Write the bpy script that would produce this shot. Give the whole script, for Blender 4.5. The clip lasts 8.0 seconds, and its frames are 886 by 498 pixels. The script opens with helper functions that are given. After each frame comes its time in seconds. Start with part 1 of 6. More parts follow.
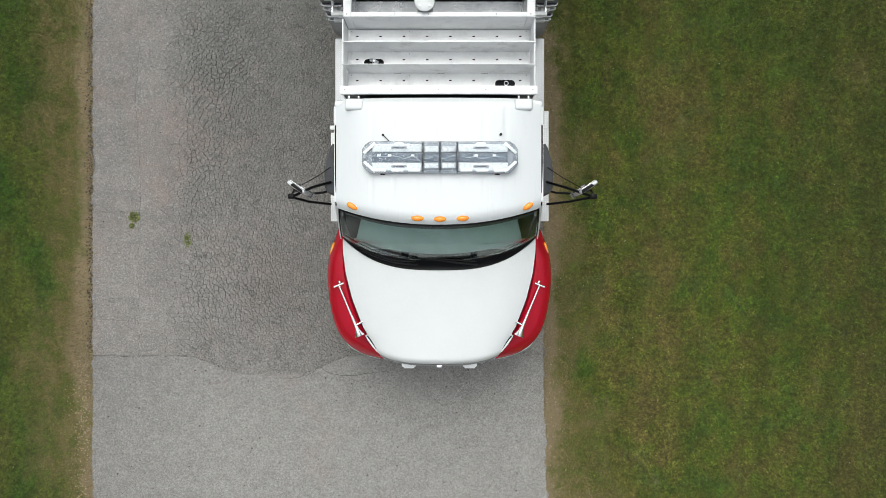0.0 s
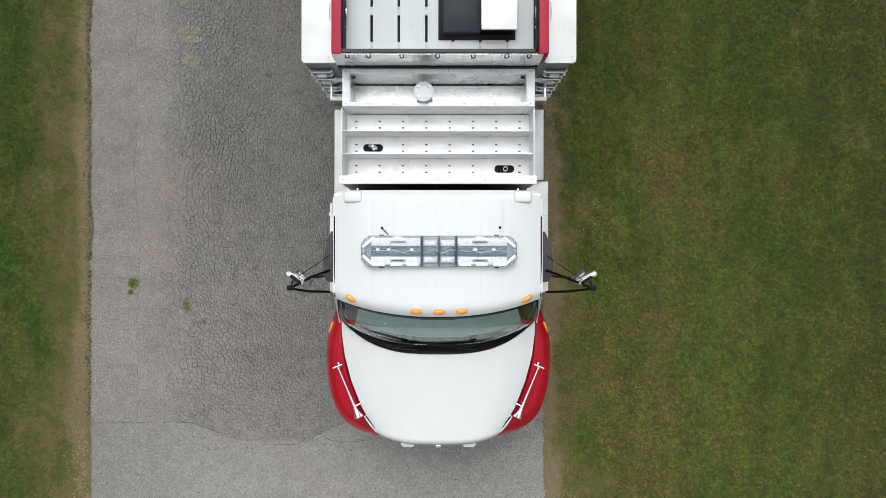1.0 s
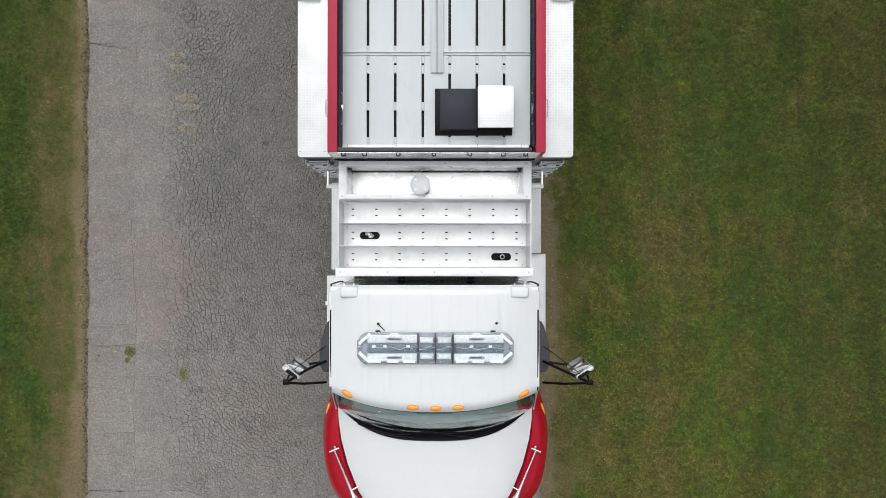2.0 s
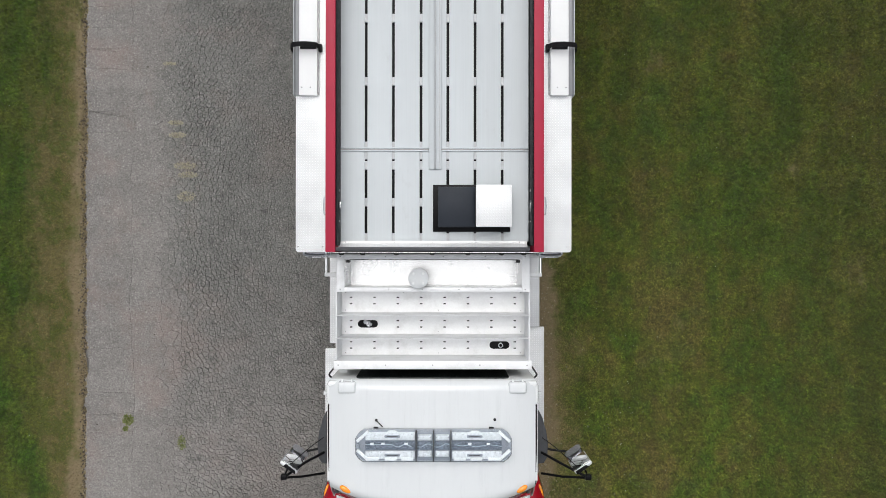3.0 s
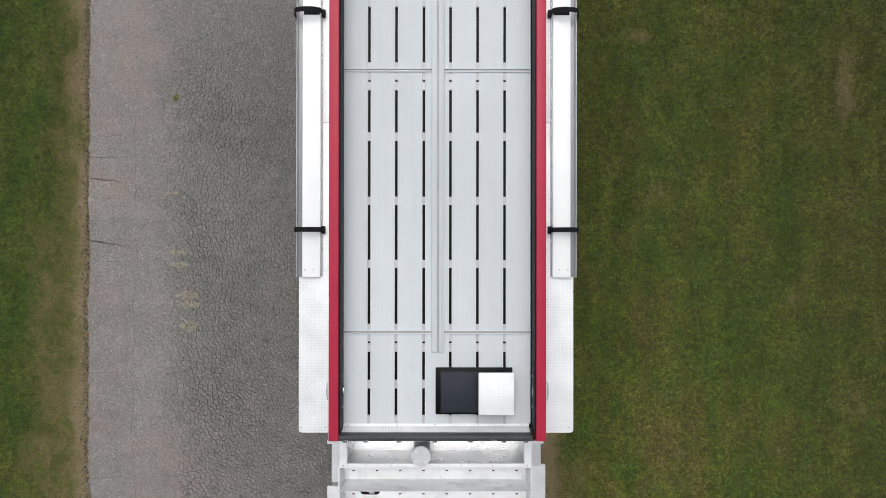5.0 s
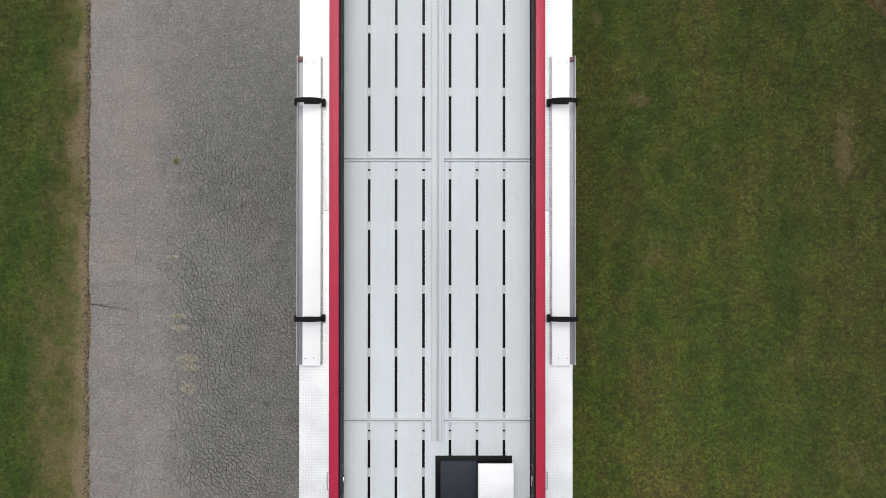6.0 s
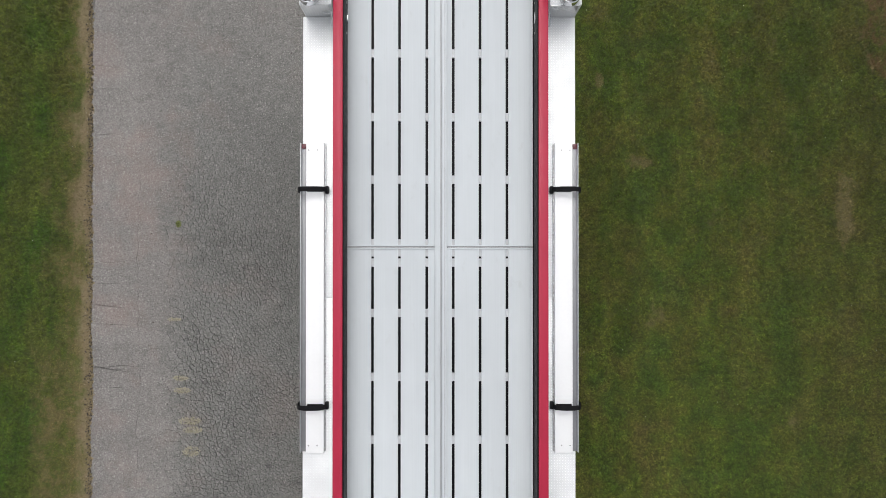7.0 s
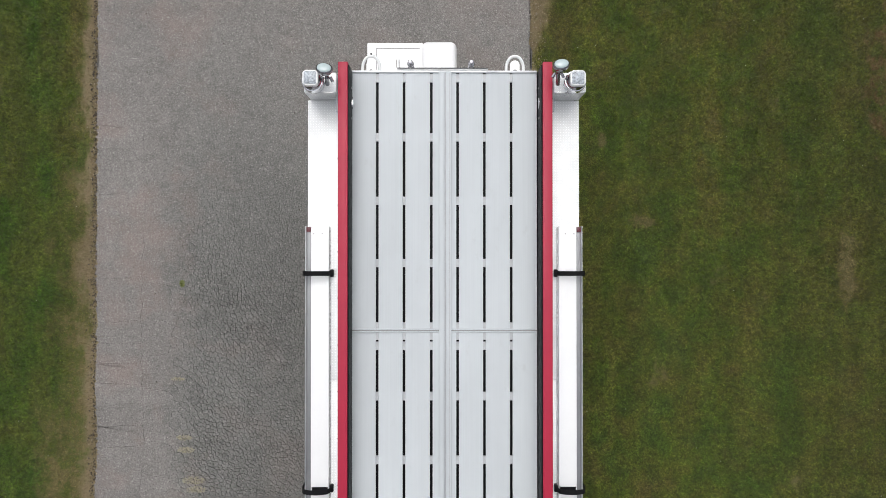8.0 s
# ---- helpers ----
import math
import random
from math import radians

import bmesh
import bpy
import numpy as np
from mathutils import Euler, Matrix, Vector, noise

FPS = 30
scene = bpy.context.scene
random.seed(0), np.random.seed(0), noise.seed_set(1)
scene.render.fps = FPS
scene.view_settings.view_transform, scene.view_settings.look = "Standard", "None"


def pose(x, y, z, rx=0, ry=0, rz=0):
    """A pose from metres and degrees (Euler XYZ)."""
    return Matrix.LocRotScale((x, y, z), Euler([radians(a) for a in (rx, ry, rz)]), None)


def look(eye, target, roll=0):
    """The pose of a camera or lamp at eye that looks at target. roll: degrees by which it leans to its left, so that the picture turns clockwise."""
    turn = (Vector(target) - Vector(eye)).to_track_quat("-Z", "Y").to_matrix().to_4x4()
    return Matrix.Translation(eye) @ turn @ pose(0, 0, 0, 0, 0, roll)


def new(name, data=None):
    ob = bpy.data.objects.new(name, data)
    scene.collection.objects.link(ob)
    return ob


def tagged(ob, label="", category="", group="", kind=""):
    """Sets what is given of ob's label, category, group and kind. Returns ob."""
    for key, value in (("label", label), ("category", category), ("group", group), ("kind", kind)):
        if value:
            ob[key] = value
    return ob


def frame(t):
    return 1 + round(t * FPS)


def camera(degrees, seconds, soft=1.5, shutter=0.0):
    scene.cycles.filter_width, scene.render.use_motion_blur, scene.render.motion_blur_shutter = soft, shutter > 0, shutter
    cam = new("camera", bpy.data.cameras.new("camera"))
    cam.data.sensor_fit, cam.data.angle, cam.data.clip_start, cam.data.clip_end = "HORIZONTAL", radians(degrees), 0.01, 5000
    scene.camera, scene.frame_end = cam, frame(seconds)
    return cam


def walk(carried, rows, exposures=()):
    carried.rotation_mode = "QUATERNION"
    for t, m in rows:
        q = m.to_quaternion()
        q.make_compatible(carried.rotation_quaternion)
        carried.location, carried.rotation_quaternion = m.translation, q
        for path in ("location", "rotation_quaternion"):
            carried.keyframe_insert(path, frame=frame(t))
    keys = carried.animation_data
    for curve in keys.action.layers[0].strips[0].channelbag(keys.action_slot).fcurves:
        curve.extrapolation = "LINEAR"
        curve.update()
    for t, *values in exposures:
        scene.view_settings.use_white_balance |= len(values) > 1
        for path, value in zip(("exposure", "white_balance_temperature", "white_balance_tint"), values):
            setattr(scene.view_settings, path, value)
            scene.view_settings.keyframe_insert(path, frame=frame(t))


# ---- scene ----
cam = camera(65.5, 8.0, soft=0.7)
METRES, EYE, TILT, LEAN, TURN = 6.693, 9.015, -90.0, 0.0, 0.0
ROWS = [
    (0.0, 0.0, 0.0, 0.0, 0.0, 0.0, -0.0),
    (0.5, 0.0001, 0.001, 0.0637, -0.01, 0.05, -0.02),
    (1.0, 0.0015, 0.0018, 0.1275, 0.01, 0.07, -0.03),
    (1.5, 0.0038, 0.0033, 0.1925, 0.0, 0.12, -0.04),
    (3.0, 0.0076, 0.0044, 0.3897, -0.06, 0.2, -0.05),
    (3.5, 0.0068, 0.0038, 0.4554, -0.08, 0.23, -0.05),
    (4.0, 0.0048, 0.0034, 0.5187, -0.11, 0.26, -0.05),
    (4.5, 0.0019, 0.0014, 0.5793, -0.15, 0.28, -0.07),
    (6.0, 0.0021, -0.0052, 0.7626, -0.19, 0.31, -0.02),
    (6.5, 0.0019, -0.0069, 0.8238, -0.2, 0.35, -0.0),
    (7.0, -0.0032, -0.0077, 0.8835, -0.24, 0.37, -0.01),
    (7.5, -0.0098, -0.0096, 0.941, -0.26, 0.39, 0.0),
    (8.0, -0.0096, -0.0115, 0.9989, -0.25, 0.44, 0.0),
]
EXPOSURES = [(0.0, 0.55, 6500, 5.5), (0.5, 0.55, 6500, 6.0), (1.0, 0.50, 6500, 6.5), (1.5, 0.46, 6500, 7.5), (3.0, 0.38, 6500, 9.5), (4.0, 0.38, 6500, 10), (8.0, 0.40, 6500, 10.5)]
walk(cam, [(t, pose(0, 0, EYE, TILT, LEAN, TURN) @ pose(METRES * x, METRES * y, METRES * z, 90 + pitch, roll, yaw)) for t, x, y, z, yaw, pitch, roll in ROWS], EXPOSURES)

# ---------- world and light: bright overcast ----------
world = bpy.data.worlds.new("overcast_sky")
scene.world = world
world.use_nodes = True
wn = world.node_tree.nodes
sky = wn.new("ShaderNodeTexSky")
sky.sky_type, sky.sun_disc = "NISHITA", False
sky.sun_elevation, sky.sun_rotation = radians(62), radians(-8)
sky.air_density, sky.dust_density, sky.ozone_density = 1.0, 4.0, 0.6
soften = wn.new("ShaderNodeHueSaturation")
soften.inputs["Saturation"].default_value = 0.22
world.node_tree.links.new(sky.outputs[0], soften.inputs["Color"])
# cloud cover: three times as bright overhead as at the horizon
coords = wn.new("ShaderNodeTexCoord")
split = wn.new("ShaderNodeSeparateXYZ")
rise = wn.new("ShaderNodeMapRange")
rise.inputs["To Min"].default_value = 0.33
cover = wn.new("ShaderNodeVectorMath")
cover.operation = "SCALE"
world.node_tree.links.new(coords.outputs["Generated"], split.inputs[0])
world.node_tree.links.new(split.outputs["Z"], rise.inputs["Value"])
world.node_tree.links.new(rise.outputs[0], cover.inputs["Scale"])
world.node_tree.links.new(soften.outputs[0], cover.inputs[0])
world.node_tree.links.new(cover.outputs[0], wn["Background"].inputs["Color"])
wn["Background"].inputs["Strength"].default_value = 0.15
sun_data = bpy.data.lights.new("sun", "SUN")
sun_data.energy, sun_data.angle, sun_data.color = 0.5, radians(60), (1.0, 0.99, 0.97)
sun = new("sun", sun_data)
sun.matrix_world = look((-0.8, 3.4, 9.6), (0, 0, 0))


# ---------- materials ----------
class Nodes:
    """Short hand for the nodes of one material."""

    def __init__(self, name):
        self.mat = bpy.data.materials.new(name)
        self.mat.use_nodes = True
        self.tree = self.mat.node_tree
        self.bsdf = self.tree.nodes["Principled BSDF"]
        self.pos = self.tree.nodes.new("ShaderNodeNewGeometry").outputs["Position"]

    def node(self, kind, **fields):
        n = self.tree.nodes.new(kind)
        for key, value in fields.items():
            setattr(n, key, value)
        return n

    def put(self, value, socket):
        if isinstance(value, bpy.types.NodeSocket):
            self.tree.links.new(value, socket)
        else:
            socket.default_value = value

    def math(self, op, a, b=0.0, c=0.0):
        n = self.node("ShaderNodeMath", operation=op)
        for v, s in zip((a, b, c), n.inputs):
            self.put(v, s)
        return n.outputs[0]

    def scaled(self, vec, k):
        n = self.node("ShaderNodeVectorMath", operation="MULTIPLY")
        self.put(vec, n.inputs[0])
        n.inputs[1].default_value = k
        return n.outputs[0]

    def noise(self, scale, detail=3.0, rough=0.55, stretch=None, shift=0.0):
        n = self.node("ShaderNodeTexNoise")
        vec = self.scaled(self.pos, stretch) if stretch else self.pos
        a = self.node("ShaderNodeVectorMath", operation="ADD")
        self.put(vec, a.inputs[0])
        a.inputs[1].default_value = (shift, shift * 1.7, 0.37 + shift * 0.61)
        self.put(a.outputs[0], n.inputs["Vector"])
        n.inputs["Scale"].default_value, n.inputs["Detail"].default_value, n.inputs["Roughness"].default_value = scale, detail, rough
        return n.outputs["Fac"]

    def ramp(self, fac, *stops):
        n = self.node("ShaderNodeValToRGB")
        self.put(fac, n.inputs[0])
        el = n.color_ramp.elements
        for i, (p, c) in enumerate(stops):
            e = el[i] if i < 2 else el.new(p)
            e.position = p
            e.color = (*c, 1) if len(c) == 3 else c
        return n.outputs[0]

    def grey(self, fac, a, b, lo=0.0, hi=1.0):
        n = self.node("ShaderNodeMapRange", clamp=True)
        for v, s in zip((fac, a, b, lo, hi), n.inputs):
            self.put(v, s)
        return n.outputs[0]

    def mix(self, fac, a, b, blend="MIX"):
        n = self.node("ShaderNodeMix", data_type="RGBA", blend_type=blend)
        self.put(fac, n.inputs["Factor"])
        for v, s in ((a, n.inputs[6]), (b, n.inputs[7])):
            self.put((*v, 1) if isinstance(v, tuple) and len(v) == 3 else v, s)
        return n.outputs[2]

    def bump(self, height, strength, distance):
        n = self.node("ShaderNodeBump")
        self.put(height, n.inputs["Height"])
        n.inputs["Strength"].default_value, n.inputs["Distance"].default_value = strength, distance
        self.tree.links.new(n.outputs[0], self.bsdf.inputs["Normal"])

    def set(self, **values):
        for key, value in values.items():
            self.put((*value, 1) if isinstance(value, tuple) and len(value) == 3 else value, self.bsdf.inputs[key.replace("_", " ")])
        return self.mat


def plain(name, color, rough, metal=0.0, vary=0.08, scale=6.0, grain=0.0, grain_scale=300.0, coat=0.0, dirt=0.0, spec=0.5):
    """A coated or bare surface: broad and fine tone changes, a little dust and a fine relief."""
    n = Nodes(name)
    broad, fine = n.noise(scale, 4), n.noise(scale * 22, 2)
    tone = n.math("ADD", n.grey(broad, 0.3, 0.7, 1 - vary, 1 + vary), n.grey(fine, 0.3, 0.7, -vary * 0.4, vary * 0.4))
    shade = n.node("ShaderNodeVectorMath", operation="SCALE")
    shade.inputs[0].default_value = color
    n.put(tone, shade.inputs["Scale"])
    col = shade.outputs[0]
    if dirt:
        stain = n.grey(n.noise(scale * 1.7, 6, 0.65, shift=4.0), 0.52, 0.74, 0.0, dirt)
        col = n.mix(stain, col, (0.2, 0.18, 0.15))
    n.set(Specular_IOR_Level=spec)
    n.set(Base_Color=col, Metallic=metal, Roughness=n.grey(n.noise(scale * 4, 4, shift=9.0), 0.3, 0.7, max(0.03, rough * 0.8), min(1.0, rough * 1.2)))
    if coat:
        n.set(Coat_Weight=coat, Coat_Roughness=0.06)
    if grain:
        n.bump(n.noise(grain_scale, 2), grain, 0.002)
    return n.mat


def treadplate(name, color, rough, metal, size=0.027, depth=0.0022, axes=(0, 1)):
    """Raised lozenges in two turns, as on aluminium tread plate."""
    n = Nodes(name)
    sep = n.node("ShaderNodeSeparateXYZ")
    n.put(n.pos, sep.inputs[0])
    a, b = (n.math("DIVIDE", sep.outputs[i], size) for i in axes)
    fa, fb = (n.math("SUBTRACT", n.math("FRACT", n.math("ADD", v, 500.0)), 0.5) for v in (a, b))
    odd = n.math("MODULO", n.math("ADD", n.math("FLOOR", n.math("ADD", a, 500.0)), n.math("FLOOR", n.math("ADD", b, 500.0))), 2.0)
    plus, minus = n.math("ADD", fa, fb), n.math("SUBTRACT", fa, fb)
    lng = n.math("ADD", n.math("MULTIPLY", plus, odd), n.math("MULTIPLY", minus, n.math("SUBTRACT", 1.0, odd)))
    sht = n.math("ADD", n.math("MULTIPLY", minus, odd), n.math("MULTIPLY", plus, n.math("SUBTRACT", 1.0, odd)))
    far = n.math("ADD", n.math("POWER", n.math("ABSOLUTE", n.math("DIVIDE", lng, 0.56)), 2.0), n.math("POWER", n.math("ABSOLUTE", n.math("DIVIDE", sht, 0.2)), 2.0))
    lug = n.grey(far, 1.0, 0.35)
    broad, fine = n.noise(5.0, 5), n.noise(140.0, 2)
    tone = n.math("ADD", n.grey(broad, 0.3, 0.7, 0.9, 1.05), n.grey(fine, 0.3, 0.7, -0.05, 0.05))
    tone = n.math("MULTIPLY", tone, n.grey(lug, 0.0, 1.0, 0.84, 1.05))
    shade = n.node("ShaderNodeVectorMath", operation="SCALE")
    shade.inputs[0].default_value = color
    n.put(tone, shade.inputs["Scale"])
    n.set(Base_Color=shade.outputs[0], Metallic=metal, Roughness=n.grey(broad, 0.3, 0.7, rough * 0.8, rough * 1.25))
    n.bump(lug, 1.0, depth)
    return n.mat


def lawn_colour(n):
    """Patchy mown grass: deep, fresh and olive greens, straw and thin brown verges beside the drive."""
    sep = n.node("ShaderNodeSeparateXYZ")
    n.put(n.pos, sep.inputs[0])
    px, py = sep.outputs[0], sep.outputs[1]
    streak = n.noise(0.55, 4, 0.65, (1.0, 0.28, 0.0))
    patch = n.noise(1.5, 5, 0.62, (1.0, 0.6, 0.0), 7.0)
    clump = n.noise(4.2, 4, 0.65, shift=3.0)
    blend = n.math("ADD", n.math("ADD", n.math("MULTIPLY", streak, 0.34), n.math("MULTIPLY", patch, 0.36)), n.math("MULTIPLY", clump, 0.30))
    green = n.ramp(blend, (0.39, (0.068, 0.142, 0.020)), (0.46, (0.108, 0.178, 0.020)), (0.52, (0.162, 0.190, 0.028)), (0.60, (0.225, 0.186, 0.056)))
    # cooler clover-like patches and olive, drier ones
    cool = n.grey(n.noise(2.3, 4, 0.6, shift=15.0), 0.54, 0.70, 0.0, 0.5)
    green = n.mix(cool, green, (0.082, 0.168, 0.042))
    dry = n.grey(n.noise(3.1, 5, 0.68, (1.0, 0.7, 0.0), 19.0), 0.55, 0.72, 0.0, 0.6)
    green = n.mix(dry, green, (0.235, 0.188, 0.060))
    # towards the back of the drive the grass is drier and more olive
    green = n.mix(n.grey(py, -1.0, 5.5, 0.0, 0.42), green, n.mix(n.grey(patch, 0.4, 0.6), (0.092, 0.118, 0.019), (0.145, 0.130, 0.034)))
    # far out the sward is browner
    green = n.mix(n.grey(n.math("ADD", px, n.grey(clump, 0.3, 0.7, -0.8, 0.8)), 3.6, 6.4, 0.0, 0.62), green, (0.105, 0.104, 0.027))
    # the meadow past the left verge is fresher
    meadow = n.grey(px, -5.2, -4.9, 0.7, 0.0)
    fresh = n.mix(n.grey(n.noise(1.7, 4, 0.6, (1.0, 0.5, 0.0), 13.0), 0.42, 0.58), (0.056, 0.136, 0.015), (0.143, 0.172, 0.033))
    green = n.mix(meadow, green, fresh)
    # tufts and the shade between them, painted into the colour by noise
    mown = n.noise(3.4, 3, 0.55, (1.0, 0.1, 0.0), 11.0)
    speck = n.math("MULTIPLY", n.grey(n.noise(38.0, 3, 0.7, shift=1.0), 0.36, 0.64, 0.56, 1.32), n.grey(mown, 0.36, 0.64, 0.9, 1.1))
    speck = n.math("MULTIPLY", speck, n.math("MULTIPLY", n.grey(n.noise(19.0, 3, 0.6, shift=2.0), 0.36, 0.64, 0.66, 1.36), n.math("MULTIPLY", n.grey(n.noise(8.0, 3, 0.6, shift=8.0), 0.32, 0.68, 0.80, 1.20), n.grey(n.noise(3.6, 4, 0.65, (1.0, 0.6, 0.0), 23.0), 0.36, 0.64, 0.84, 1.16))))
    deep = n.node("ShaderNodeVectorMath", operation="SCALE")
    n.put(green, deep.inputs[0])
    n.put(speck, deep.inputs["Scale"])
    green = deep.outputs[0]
    # trodden verge: straw and thin soil, wide along the front half of the drive
    ragged = n.math("ADD", n.grey(n.noise(1.3, 5, 0.65, (1.0, 0.45, 0.0), 2.0), 0.3, 0.7, -0.95, 0.85), n.grey(n.noise(9.0, 4, 0.7, shift=6.0), 0.3, 0.7, -0.18, 0.18))
    left = n.math("SUBTRACT", -4.575, px)
    left_wide = n.grey(py, 3.0, 6.5, 0.88, 0.55)
    right = n.math("ADD", n.math("SUBTRACT", px, 1.30), n.math("MULTIPLY", py, 0.018))
    right_wide = n.grey(py, -0.5, 2.5, 0.85, 0.30)
    inside_l = n.math("ADD", n.math("DIVIDE", n.math("SUBTRACT", left_wide, left), 0.6), ragged)
    inside_r = n.math("ADD", n.math("DIVIDE", n.math("SUBTRACT", right_wide, right), 0.7), ragged)
    on_left = n.grey(px, -4.3, -4.4, 0.0, 1.0)
    inside = n.math("ADD", n.math("MULTIPLY", inside_l, on_left), n.math("MULTIPLY", inside_r, n.math("SUBTRACT", 1.0, on_left)))
    thin = n.grey(inside, 0.0, 0.7, 0.0, 0.86)
    straw = n.mix(n.noise(26.0, 4, 0.7, shift=5.0), (0.165, 0.136, 0.052), (0.46, 0.36, 0.175))
    straw = n.mix(n.grey(n.noise(5.5, 5, 0.7, shift=21.0), 0.47, 0.57), straw, n.mix(n.noise(33.0, 4, 0.7, shift=9.0), (0.10, 0.135, 0.028), (0.27, 0.27, 0.08)))
    green = n.mix(thin, green, straw)
    # bare soil close to the asphalt
    close = n.math("MINIMUM", n.math("ABSOLUTE", left), n.math("ABSOLUTE", right))
    bare = n.math("ADD", n.grey(close, 0.0, 0.40, 0.95, -0.40), n.math("MULTIPLY", ragged, 0.9))
    # a worn patch far out in the lawn
    dx, dy = n.math("DIVIDE", n.math("SUBTRACT", px, 6.08), 0.50), n.math("DIVIDE", n.math("SUBTRACT", py, 9.05), 1.15)
    spot = n.math("ADD", n.math("MULTIPLY", dx, dx), n.math("MULTIPLY", dy, dy))
    bare = n.math("MAXIMUM", bare, n.math("ADD", n.grey(spot, 1.9, 0.2, -0.4, 0.5), n.math("ADD", n.grey(clump, 0.3, 0.7, -0.5, 0.5), n.grey(n.noise(13.0, 4, 0.7, shift=4.0), 0.3, 0.7, -0.3, 0.3))))
    # small dead tufts of straw
    for sx, sy, rx, ry in ((5.33, 6.5, 0.12, 0.5), (2.6, 7.12, 0.15, 0.09), (2.08, 8.2, 0.06, 0.11)):
        ex, ey = n.math("DIVIDE", n.math("SUBTRACT", px, sx), rx), n.math("DIVIDE", n.math("SUBTRACT", py, sy), ry)
        round_ = n.math("ADD", n.math("MULTIPLY", ex, ex), n.math("MULTIPLY", ey, ey))
        dead = n.grey(n.math("ADD", round_, n.grey(n.noise(9.0, 4, 0.7, shift=sx), 0.3, 0.7, -1.2, 1.2)), 0.2, 1.4, 0.75, 0.0)
        green = n.mix(dead, green, n.mix(n.noise(40.0, 4, 0.7, shift=sy), (0.15, 0.12, 0.05), (0.42, 0.33, 0.17)))
    mask = n.grey(bare, 0.1, 0.6, 0.0, 0.85)
    worn = n.grey(spot, 1.6, 0.9)
    soil = n.mix(n.noise(45.0, 4, 0.75, shift=3.0), (0.115, 0.085, 0.050), (0.42, 0.33, 0.21))
    soil = n.mix(worn, soil, n.mix(n.noise(22.0, 4, 0.7), (0.095, 0.056, 0.030), (0.225, 0.130, 0.072)))
    return n.mix(mask, green, soil), mask


def lawn(name, blades):
    n = Nodes(name)
    col, mask = lawn_colour(n)
    if blades:
        rnd = n.node("ShaderNodeNewGeometry").outputs["Random Per Island"]
        tint = n.math("FRACT", n.math("MULTIPLY", rnd, 7.31))
        vary = n.node("ShaderNodeVectorMath", operation="SCALE")
        n.put(col, vary.inputs[0])
        n.put(n.grey(n.math("FRACT", n.math("MULTIPLY", rnd, 31.7)), 0.0, 1.0, 0.74, 1.26), vary.inputs["Scale"])
        col = n.mix(0.10, vary.outputs[0], n.mix(n.math("POWER", tint, 2.0), (0.06, 0.10, 0.020), (0.26, 0.29, 0.12)))
        n.set(Base_Color=col, Roughness=0.7, Specular_IOR_Level=0.25)
    else:
        # soil under the blades darkened: the shade between blades is in its colour
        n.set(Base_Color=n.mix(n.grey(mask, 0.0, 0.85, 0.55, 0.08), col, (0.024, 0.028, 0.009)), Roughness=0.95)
        n.bump(n.noise(120.0, 4, 0.7), 0.9, 0.012)
    return n.mat


